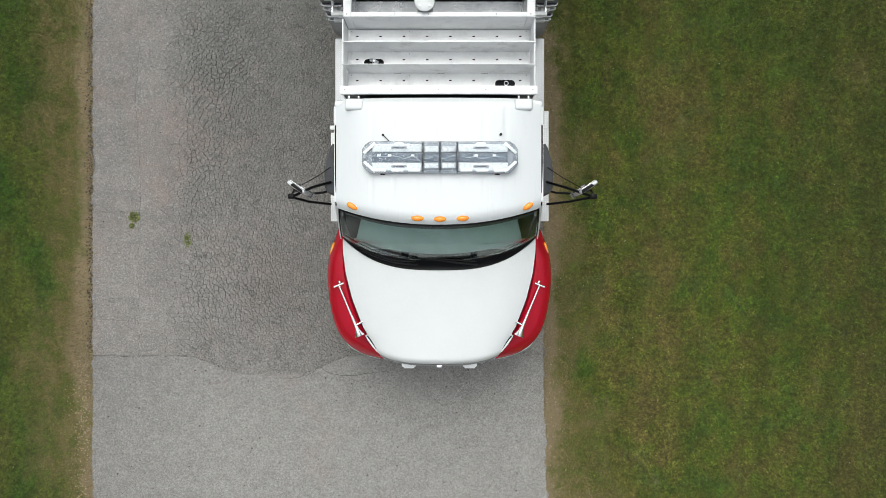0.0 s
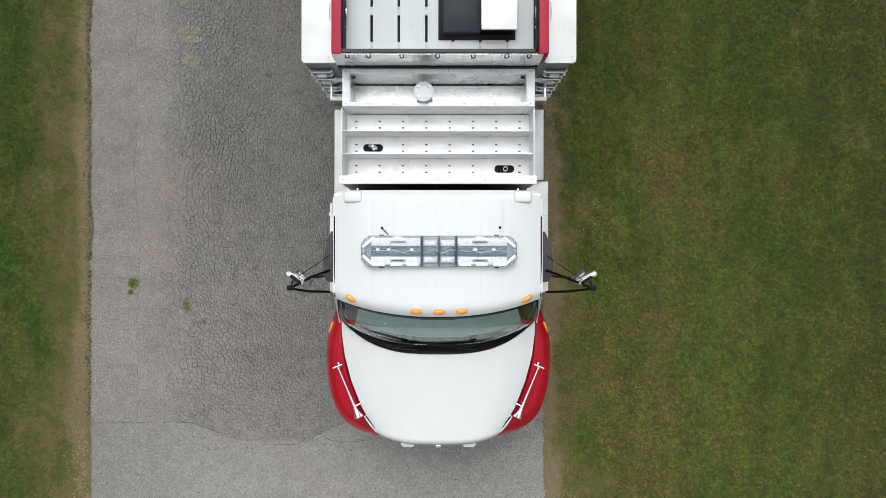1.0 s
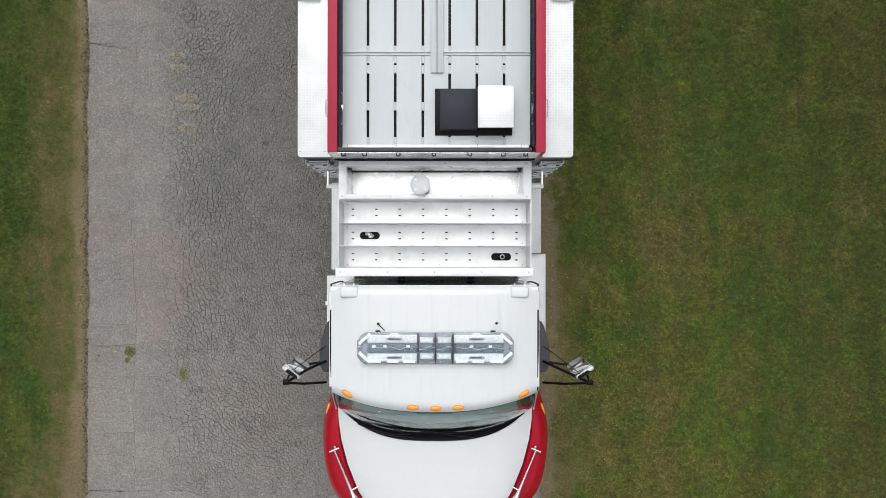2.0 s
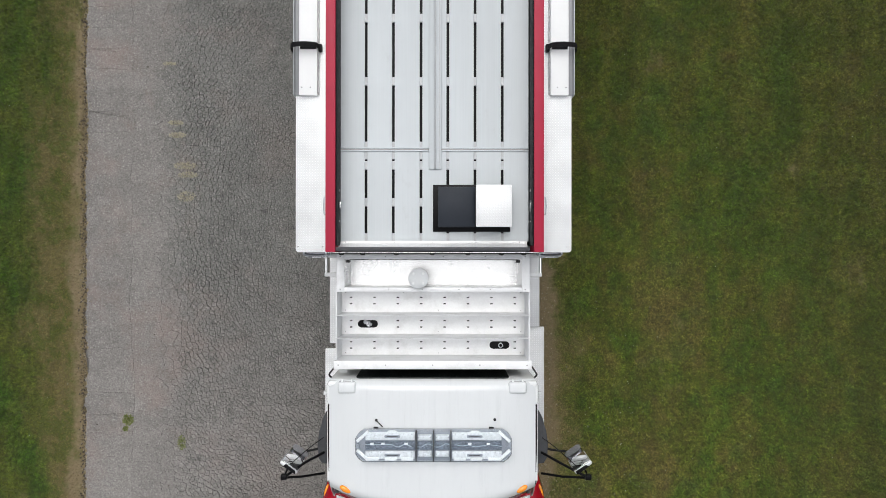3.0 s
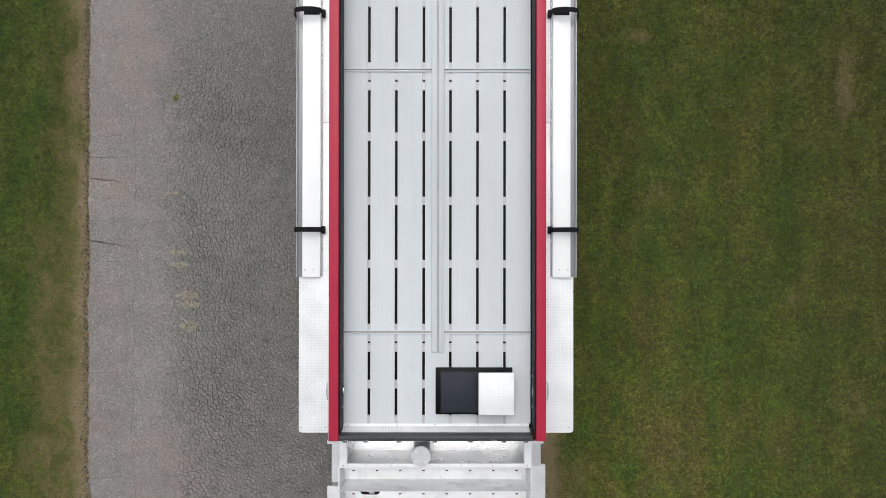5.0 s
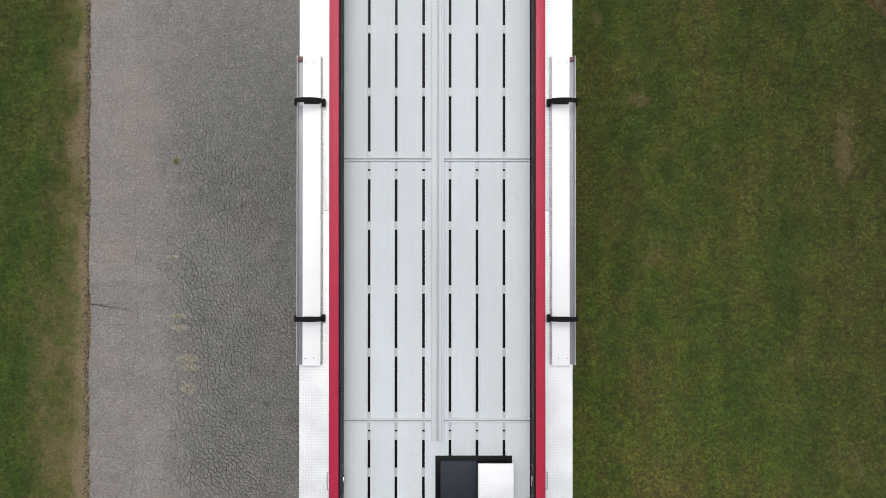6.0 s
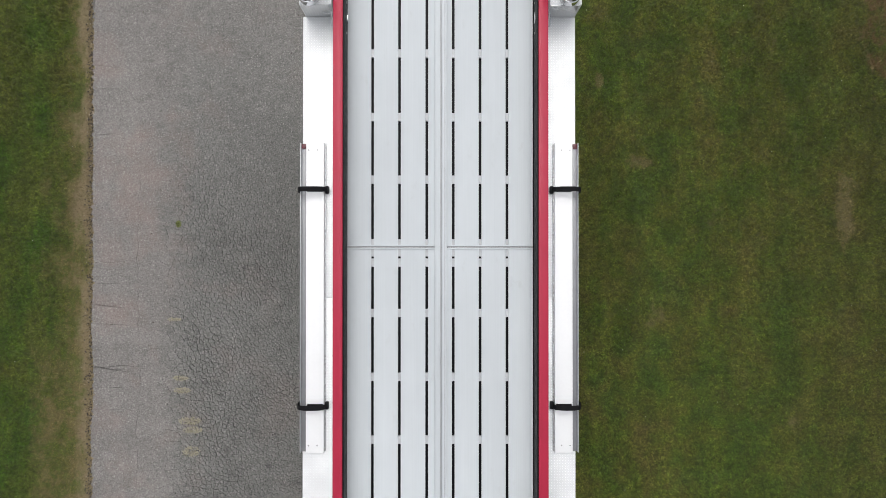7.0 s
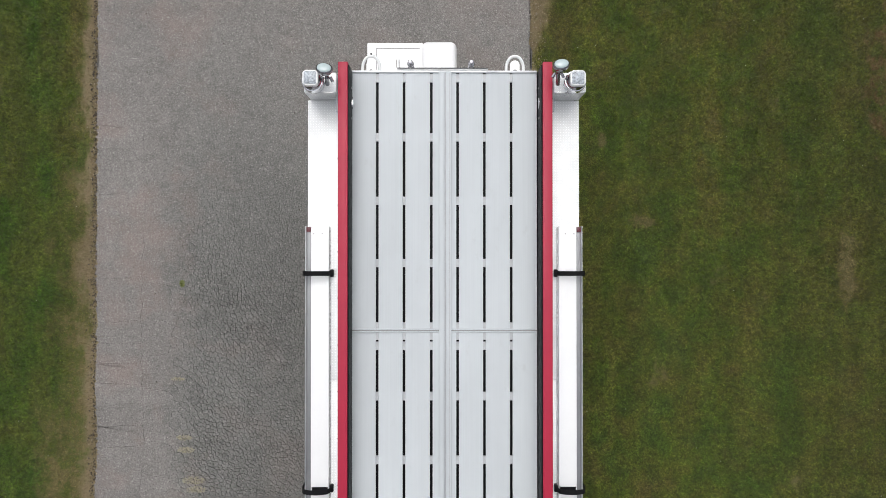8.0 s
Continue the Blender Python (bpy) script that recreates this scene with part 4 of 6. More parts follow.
def build_fenders():
    inner = [(1.035, 0.262)] + SEAM
    for s in (-1, 1):
        rows = []
        zi = [1.42, 1.70, 1.72, 1.69, 1.63, 1.56, 1.40]
        zo = [1.36, 1.52, 1.55, 1.52, 1.46, 1.38, 1.30]
        a_row = smooth_row([(x, y, z) for (x, y), z in zip(inner, zi)], 6)
        b_row = smooth_row([(x, y, z) for (x, y), z in zip(RIM, zo)], 6)
        for a, b in zip(a_row, b_row):
            row = [(s * (a.x - 0.004), a.y, a.z - 0.12), (s * (a.x + 0.004), a.y, a.z - 0.02)]
            for k in (0.12, 0.3, 0.5, 0.7, 0.85, 0.95):
                p = a.lerp(b, k)
                row.append((s * p.x, p.y, a.z + (b.z - a.z) * k**2.2 + 0.012 * math.sin(math.pi * k)))
            row += [(s * b.x, b.y, b.z - 0.02), (s * (b.x + 0.012), b.y, b.z - 0.12), (s * (b.x + 0.006), b.y, 1.06)]
            rows.append(row)
        fender = part("fender", sheet(rows, 0.01), M_RED, truck, "glossy red front wing")
        part("turn_signal", amber_strip(s), M_AMBER, fender, "amber side turn signal")
        lamp = [((0.782, -0.935), 1.703, 0.012), ((0.748, -0.990), 1.690, 0.021), ((0.710, -1.050), 1.668, 0.021), ((0.668, -1.112), 1.638, 0.014)]
        rows = [[(s * (x + w * 0.9), y + w * 0.45, z - abs(w) * 0.3) for w in (-h, -h * 0.4, h * 0.4, h)] for (x, y), z, h in lamp]
        light = part("headlight", sheet(rows, 0.04), M_PLATE2, fender, "pale headlight lens")
        rows = [[(s * (x + w * 0.9), y + w * 0.45, z - 0.006) for w in (-h - 0.004, h + 0.004)] for (x, y), z, h in lamp]
        part("headlight_seal", sheet(rows, 0.03), M_BLACK, light)
        edge_line = [(s * (x + 0.004), y, 2.0 - 0.27 * k - (0.155 - 0.06 * k) - 0.004) for x, y, k in ((0.988, -0.26, 0.29), (0.926, -0.53, 0.502), (0.82, -0.828, 0.736), (0.78, -0.90, 0.793))]
        part("hood_seal", tube(smooth_row(edge_line, 4), 0.004, 6), M_BLACK, fender, "black seal along the bonnet edge")
        # air horn on the wing
        base, bell = Vector((s * 1.07, -0.385, 1.735)), Vector((s * 0.845, -0.925, 1.735))
        way = (bell - base).normalized()
        horn = part("air_horn", tube([base, base + way * 0.28, base + way * 0.46, base + way * 0.52, base + way * 0.56, bell], [0.009, 0.011, 0.016, 0.024, 0.038, 0.055], 18), M_CHROME, truck, "chrome air horn trumpet")
        side = Vector((-way.y, way.x, 0))
        part("driver_cap", tube([base - side * 0.055, base + side * 0.055], 0.012, 12), M_CHROME, horn)
        part("driver_cap", tube([base - way * 0.012 - side * s * 0.02, base - way * 0.04 - side * s * 0.02], 0.014, 12), M_CHROME, horn)
        part("bracket", tube([bell - way * 0.12, bell - way * 0.12 + Vector((-s * 0.075, 0.04, -0.005))], 0.011, 8), M_CHROME, horn)
        part("bracket", tube([base + way * 0.02, base + way * 0.02 + Vector((0, 0, -0.09))], 0.012, 8), M_CHROME, horn)
        part("bracket", tube([bell - way * 0.12, bell - way * 0.12 + Vector((0, 0, -0.12))], 0.012, 8), M_CHROME, horn)


def amber_strip(s):
    bm = bmesh.new()
    bmesh.ops.create_uvsphere(bm, u_segments=16, v_segments=10, radius=1.0)
    bmesh.ops.transform(bm, matrix=pose(s * 1.166, -0.005, 1.535, 0, s * 40, s * 12) @ Matrix.Diagonal((0.020, 0.082, 0.026, 1)), verts=bm.verts)
    return bm


def build_front():
    plan = smooth_row([(-1.19, -0.95, 0), (-1.11, -1.22, 0), (-0.80, -1.37, 0), (-0.4, -1.41, 0), (0, -1.415, 0), (0.4, -1.41, 0), (0.80, -1.37, 0), (1.11, -1.22, 0), (1.19, -0.95, 0)], 5)
    prof = [(0.0, 0.78), (0.012, 0.77), (0.02, 0.70), (0.015, 0.55), (0.0, 0.45)]
    rows = [[(p.x * (1 - 0.5 * d), p.y - d + 0.075, z) for d, z in [(-0.10, 0.78)] + prof] for p in plan]
    part("bumper", sheet(rows, 0.01), M_ALU, truck, "silver front bumper")
    grille = part("grille", sheet([[(u, -1.215 - 0.02 * (1 - (u / 0.6) ** 2), z) for u in np.linspace(-0.6, 0.6, 9)] for z in np.linspace(0.85, 1.50, 6)], 0.03), M_GALV, truck, "grey grille below the bonnet")
    for z in np.linspace(0.95, 1.4, 6):
        part("grille_bar", box(-0.5, 0.5, -1.262, -1.242, z, z + 0.03, 0.006), M_CHROME, grille)
    brow = [(u, -1.262 + 0.085 * abs(u / 0.6) ** 3, 1.555 - 0.03 * abs(u / 0.6) ** 2) for u in np.linspace(-0.64, 0.64, 25)]
    part("grille_surround", tube(brow, 0.016, 8), M_GALV, grille, "dull silver surround")
    for u in (-0.335, 0.335):
        part("warning_light", prism([(u - 0.078, -1.22), (u - 0.078, -1.285), (u - 0.05, -1.312), (u + 0.05, -1.312), (u + 0.078, -1.285), (u + 0.078, -1.22)], 1.46, 1.50, bevel=0.006), M_PLATE2, grille, "white front warning light")
    part("hood_latch", box(-0.03, 0.03, -1.295, -1.262, 1.555, 1.578, 0.005), M_CHROME, grille)
    for s in (-1, 1):
        part("corner_trim", tube([(s * 0.56, -1.212, 1.56), (s * 0.61, -1.175, 1.585), (s * 0.645, -1.135, 1.60)], 0.007, 6), M_GALV, grille)


def build_mirrors():
    for s in (-1, 1):
        tip = Vector((s * (1.425 + 0.035 * s), 0.49, 2.585))
        mirror = part("mirror_arm", tube([(s * 1.055, 0.655, 2.34), (s * 1.22, 0.59, 2.46), tip], 0.013, 8), M_BLACK, truck, "black mirror arm")
        part("strut", tube([(s * 1.06, 0.44, 2.30), (s * 1.25, 0.455, 2.45), tip], 0.012, 8), M_BLACK, mirror)
        part("elbow", box(tip.x - 0.03, tip.x + 0.03, tip.y - 0.02, tip.y + 0.03, 2.545, 2.605, 0.010), M_BLACK, mirror)
        # upright head turned towards the driver, with a small round-cornered wide-angle glass below
        place = pose(s * (1.377 + 0.035 * s), 0.592, 0, 0, 0, s * 34.7)
        bm = box(-0.095, 0.095, -0.028, 0.012, 2.24, 2.59, 0.016)
        bmesh.ops.transform(bm, matrix=place, verts=bm.verts)
        head = part("mirror_head", bm, M_ALU, mirror, "chrome-backed mirror head")
        bm = prism([(-0.02 * s - 0.07, -0.024), (-0.02 * s + 0.07, -0.024), (-0.02 * s + 0.05, 0.004), (-0.02 * s - 0.06, 0.008)], 2.592, 2.600, bevel=0.002)
        bmesh.ops.transform(bm, matrix=place, verts=bm.verts)
        part("mirror_trim", bm, M_BLACK, head, "black trim on the mirror head")
        bm = box(-0.086, 0.086, 0.0125, 0.016, 2.255, 2.585, 0.001)
        bmesh.ops.transform(bm, matrix=place, verts=bm.verts)
        part("mirror_glass", bm, M_MIRROR, head, "clear mirror glass")
        bm = prism_y(rounded(-0.09, 0.09, 2.03, 2.20, 0.05), -0.035, 0.02)
        bmesh.ops.transform(bm, matrix=place, verts=bm.verts)
        part("wide_angle_mirror", bm, M_DARKCHROME, mirror, "dark chrome wide-angle mirror")
        part("mirror_stem", tube([tip, (s * (1.40 + 0.035 * s), 0.555, 2.58), (s * (1.385 + 0.035 * s), 0.562, 2.0)], 0.010, 8), M_BLACK, mirror)
        part("mirror_bracket", tube([(s * (1.385 + 0.035 * s), 0.562, 2.02), (s * 1.2, 0.58, 1.98), (s * 1.06, 0.62, 1.96)], 0.012, 8), M_BLACK, mirror)
        part("cable", tube(smooth_row([(s * 1.06, 0.80, 2.34), (s * 1.2, 0.70, 2.36), (s * 1.36, 0.58, 2.52)], 4), 0.004, 6), M_BLACK, mirror)


def build_lightbar():
    y0, y1, u0, u1 = 0.695, 0.983, -0.70, 0.725
    c = 0.075
    ring = [(u1 - c, y0), (u1 - 0.03, y0 + 0.03), (u1, y0 + c), (u1, y1 - c), (u1 - 0.03, y1 - 0.03), (u1 - c, y1), (u0 + c, y1), (u0 + 0.03, y1 - 0.03), (u0, y1 - c), (u0, y0 + c), (u0 + 0.03, y0 + 0.03), (u0 + c, y0)]
    bar = part("light_bar", prism(ring, 2.715, 2.742, bevel=0.006), M_BAR, truck, "clear-lensed emergency light bar on the roof")
    mid = (u0 + u1) / 2
    part("circuit_tray", box(u0 + 0.09, mid - 0.165, 0.80, 0.878, 2.743, 2.757, 0.003), M_BOARD, bar)
    part("circuit_tray", box(mid + 0.165, u1 - 0.09, 0.80, 0.878, 2.743, 2.757, 0.003), M_BOARD, bar)
    for s in (-1, 1):
        for yc, h in ((0.925, 0.036), (0.755, 0.036)):
            part("reflector", box(mid + s * 0.17 if s > 0 else mid + s * 0.62, mid + s * 0.62 if s > 0 else mid + s * 0.17, yc - h, yc + h, 2.743, 2.768, 0.006), M_REFLECTOR, bar)
            part("lamp_head", prism(rounded(mid + s * 0.375 - 0.072, mid + s * 0.375 + 0.072, yc - 0.012, yc + 0.012, 0.0118), 2.7685, 2.775), M_BAR, bar)
            part("filament", prism(rounded(mid + s * 0.375 - 0.05, mid + s * 0.375 + 0.05, yc - 0.004, yc + 0.004, 0.0039), 2.7755, 2.778), M_CHARCOAL2, bar)
            for k in (0.20, 0.27, 0.48, 0.56):
                part("screw", disc(mid + s * k, yc + 0.022, 2.7685, 0.004, 0.003, 8), M_BAR, bar)
        for k in (0.24, 0.39, 0.55):
            part("lamp_head", box(mid + s * k - 0.055, mid + s * k + 0.055, 0.705, 0.735, 2.744, 2.776, 0.006), M_WHITE, bar)
        part("lamp_head", prism([(mid + s * 0.375 - 0.06, 0.955), (mid + s * 0.375 + 0.06, 0.955), (mid + s * 0.375 + 0.025, 0.978), (mid + s * 0.375 - 0.025, 0.978)], 2.744, 2.775), M_WHITE, bar)
        for d in (-1, 1):
            bm = box(-0.07, 0.07, -0.014, 0.014, 0, 0.03, 0.004)
            bmesh.ops.transform(bm, matrix=pose(mid + s * 0.645, 0.839 + d * 0.085, 2.744, 0, 0, -s * d * 42), verts=bm.verts)
            part("end_reflector", bm, M_WHITE, bar)
        part("end_cap", box(mid + s * 0.69 - 0.015, mid + s * 0.69 + 0.015, 0.82, 0.858, 2.743, 2.775, 0.004), M_BAR, bar)
        wire = [(mid + s * (0.2 + 0.06 * i), 0.84 + 0.012 * math.sin(i * 2.1 + i * i * 0.4 + s), 2.764 + 0.004 * math.cos(i * 3.0)) for i in range(8)]
        part("wire", tube(smooth_row(wire, 4), 0.0028, 6), M_WIRE, bar, "pale blue wire loom")
        for k in ((0.25, 0.46, 0.56) if s < 0 else (0.33, 0.5)):
            part("connector", box(mid + s * k - 0.016, mid + s * k + 0.016, 0.846, 0.866, 2.758, 2.77, 0.002), M_WHITE, bar)
        part("mount_foot", box(mid + s * 0.53 - 0.022, mid + s * 0.53 + 0.022, 0.684, 0.70, 2.66, 2.716, 0.004), M_BLACK, bar)
        part("mount_foot", box(mid + s * 0.53 - 0.022, mid + s * 0.53 + 0.022, 0.978, 0.994, 2.66, 2.716, 0.004), M_BLACK, bar)
        # two narrow bays in the middle, each with a lamp at the front and the back
        c = mid + s * 0.08
        part("circuit_tray", box(c - 0.068, c + 0.068, 0.80, 0.878, 2.743, 2.757, 0.003), M_BOARD, bar)
        for yc in (0.914, 0.764):
            lamp = part("bay_lamp", box(c - 0.062, c + 0.062, yc - 0.026, yc + 0.026, 2.743, 2.766, 0.005), M_REFLECTOR, bar)
            for d in (-0.018, 0.018):
                part("lamp_bead", box(c - 0.05, c + 0.05, yc + d - 0.0025, yc + d + 0.0025, 2.7662, 2.7685, 0.0), M_BOARD2, lamp)
            for k in (-0.054, 0.054):
                part("screw", disc(c + k, yc, 2.7662, 0.005, 0.003, 8), M_BAR, lamp)
    for k in (-0.157, 0.0, 0.157):
        part("divider", box(mid + k - 0.0065, mid + k + 0.0065, y0 + 0.004, y1 - 0.004, 2.743, 2.792, 0.001), M_CHARCOAL2, bar)
    wire = [(mid + 0.16 - 0.045 * i, 0.84 + 0.016 * math.sin(i * 1.7), 2.764 + 0.004 * math.cos(i * 3.0)) for i in range(8)]
    part("wire", tube(smooth_row(wire, 4), 0.0028, 6), M_WIRE, bar, "pale blue wire loom")
    # clear cover, open below
    low = ring
    bm = bmesh.new()
    ids = []
    for z, k in ((2.7425, 1.0), (2.785, 1.0), (2.803, 0.985)):
        ids.append([bm.verts.new((mid + (x - mid) * (k if abs(x - mid) > 0.6 else 1), 0.839 + (y - 0.839) * (1 - (1 - k) * 4), z)) for x, y in low])
    faces = []
    for a, b in zip(ids, ids[1:]):
        for i in range(len(a)):
            faces.append(bm.faces.new((a[i], a[(i + 1) % len(a)], b[(i + 1) % len(a)], b[i])))
    faces.append(bm.faces.new(ids[-1]))
    bmesh.ops.recalc_face_normals(bm, faces=faces)
    bmesh.ops.solidify(bm, geom=faces, thickness=0.003)
    cover = part("lens_cover", bm, M_LENS, bar, "clear plastic lens")
    cover.visible_shadow = False


build_cab()
build_hood()
build_fenders()
build_front()
build_mirrors()
build_lightbar()


def bolt_row(parent, points, r=0.008, name="bolt"):
    """Small bolt heads that share one mesh."""
    me = None
    for x, y, z in points:
        if me is None:
            me = finish(name, disc(0, 0, 0, r, 0.005, 8), M_GALV)
        ob = new(name, me)
        ob.location = (x, y, z)
        adopt(ob, parent)


def build_pump_module():
    # lower house with flat sides
    bm = box(-0.93, 0.93, 1.503, 2.56, 0.65, 2.025, 0.012)
    house = part("pump_house", bm, M_PLATE, truck, "white aluminium pump module behind the cab")
    # side walls of the hose trays
    for s in (-1, 1):
        part("side_wall", box(s * 0.925 - 0.006, s * 0.925 + 0.006, 1.485, 2.22, 2.02, 2.44, 0.004), M_PLATE, house)
        part("running_board", box(min(s * 0.932, s * 1.265), max(s * 0.932, s * 1.265), 1.50 if s < 0 else 1.70, 2.55, 0.70, 0.735, 0.01), M_TREAD, house, "tread plate running board")
        # grab handle on the front of the body
        handle = part("grab_handle", tube([(s * 1.075, 2.36, 2.12), (s * 1.075, 2.585, 2.12)], 0.015, 10), M_CHROME, house, "chrome grab handle")
        for y in (2.375, 2.565):
            part("stand_off", box(min(s * 0.935, s * 1.09), max(s * 0.935, s * 1.09), y - 0.02, y + 0.02, 2.105, 2.135, 0.006), M_PLATE, handle)
    # three trays, stepping between dividers
    for y0, y1 in ((1.567, 1.773), (1.779, 1.990), (1.996, 2.215)):
        floor = part("tray_floor", box(-0.9185, 0.9185, y0, y1, 2.09, 2.115, 0.0), M_TRAY, house)
        me = finish("drain_slot", prism(rounded(-0.013, 0.013, -0.006, 0.006, 0.0055, 3), 0.0, 0.004), M_BLACK)
        mid = {1.567: 1.668, 1.779: 1.880, 1.996: 2.114}[y0]
        for i in range(8):
            for dy in (-0.032, 0.032):
                u = -0.825 + 0.235 * i
                if (mid < 1.75 and i == 6) or (1.75 < mid < 1.95 and i == 1):
                    continue
                ob = new("drain_slot", me)
                ob.location = (u, mid + dy, 2.1125)
                adopt(ob, floor)
        bolt_row(floor, [(u, y0 + 0.022, 2.113) for u in (-0.88, 0.05, 0.88)] + [(u, y1 - 0.02, 2.113) for u in (-0.88, -0.3, 0.88)], 0.005)
        if mid < 1.95:
            u, lift = (0.666, 0) if mid < 1.75 else (-0.656, 1)
            port = part("hose_port", prism(rounded(u - 0.10, u + 0.10, mid - 0.037, mid + 0.037, 0.035), 2.10, 2.121, bevel=0.003), M_BLACK, house, "black slot with a chrome hose swivel")
            ring = [(u + 0.01 + 0.02 * math.cos(a), mid + 0.02 * math.sin(a), 2.135) for a in np.linspace(0, 2 * math.pi, 17)]
            part("swivel", tube(ring, 0.007, 8), M_CHROME, port)
            if lift:
                part("elbow", tube(smooth_row([(u + 0.035, mid - 0.005, 2.13), (u + 0.0, mid + 0.012, 2.15), (u - 0.03, mid + 0.02, 2.13)], 4), 0.02, 10), M_CHROME, port)
    for y in (1.776, 1.993):
        div = part("divider", prism_y([(-0.91, 2.11), (0.91, 2.11), (0.912, 2.36), (0.94, 2.445), (0.928, 2.46), (-0.928, 2.46), (-0.94, 2.445), (-0.912, 2.36)], y - 0.002, y + 0.002), M_DIVIDER, house)
        for u in (-0.42, 0.02, 0.46):
            part("divider_foot", box(u - 0.035, u + 0.035, y - 0.0055, y - 0.0025, 2.1155, 2.119, 0.0), M_GALV, div)
    # front rim and the plate below it
    rim = part("front_rim", box(-0.945, 0.945, 1.484, 1.565, 2.44, 2.475, 0.006), M_PLATE, house, "folded white aluminium rim")
    part("rim_plate", box(-0.93, 0.93, 1.556, 1.5645, 2.10, 2.44, 0.0), M_PLATE, rim)
    part("rim_front", box(-0.93, 0.93, 1.488, 1.496, 1.2, 2.439, 0.0), M_BLACK, rim)
    bolt_row(rim, [(u, 1.525, 2.474) for u in (-0.9, -0.45, 0.0, 0.45, 0.9)], 0.006)
    # upper tray with the flanged outlet
    upper = part("upper_tray", box(-0.915, 0.915, 2.218, 2.575, 2.03, 2.055, 0.0), M_TREADBRIGHT, house, "tread plate tray")
    for u0, u1, y0, y1 in ((-0.915, -0.842, 2.222, 2.585), (0.85, 0.925, 2.222, 2.585)):
        part("tray_wall", box(u0, u1, y0, y1, 2.056, 2.485, 0.005), M_PLATE, upper)
    part("tray_wall", box(-0.842, 0.85, 2.222, 2.265, 2.056, 2.485, 0.005), M_PLATE, upper)
    part("tray_wall", box(-0.842, 0.85, 2.535, 2.585, 2.056, 2.485, 0.005), M_PLATE, upper)
    for y in (2.2668, 2.5335):
        part("tray_lining", box(-0.84, 0.848, y - 0.0012, y + 0.0012, 2.0565, 2.475, 0.0), M_TREADFACE, upper)
    for u in (-0.8405, 0.8485):
        part("tray_lining", box(u - 0.0012, u + 0.0012, 2.269, 2.532, 2.0565, 2.475, 0.0), M_TREADFACE, upper)
    bolt_row(upper, [(u, 2.247, 2.484) for u in (-0.88, -0.42, -0.1, 0.25, 0.55, 0.88)] + [(u, 2.56, 2.484) for u in (-0.88, -0.45, 0.1, 0.5, 0.88)], 0.006)
    part("tray_crease", box(-0.838, 0.846, 2.522, 2.532, 2.0555, 2.066, 0.0), M_BLACK, upper)
    flange = part("outlet_pipe", disc(-0.135, 2.352, 2.055, 0.078, 0.465, 28), M_GALV, upper, "grey flanged outlet pipe")
    part("flange_plate", disc(-0.135, 2.352, 2.52, 0.096, 0.024, 32, bevel=0.004), M_FLANGE, flange, "grey blanking flange")
    for a in (45, 135, 225, 315):
        part("flange_bolt", disc(-0.135 + 0.066 * math.cos(radians(a)), 2.352 + 0.066 * math.sin(radians(a)), 2.544, 0.014, 0.012, 10, bevel=0.003), M_WHITE, flange)
    for s in (-1, 1):
        bm = box(s * 0.815 - 0.02, s * 0.815 + 0.02, 2.50, 2.525, 2.42, 2.45, 0.004)
        part("drain_fitting", bm, M_DARKSTEEL, upper)


BED0, SEAM1, SEAM2, BED1 = 2.70, 3.547, 5.973, 8.40
GAPS = (-0.612, -0.361, -0.106, 0.141, 0.392, 0.643)


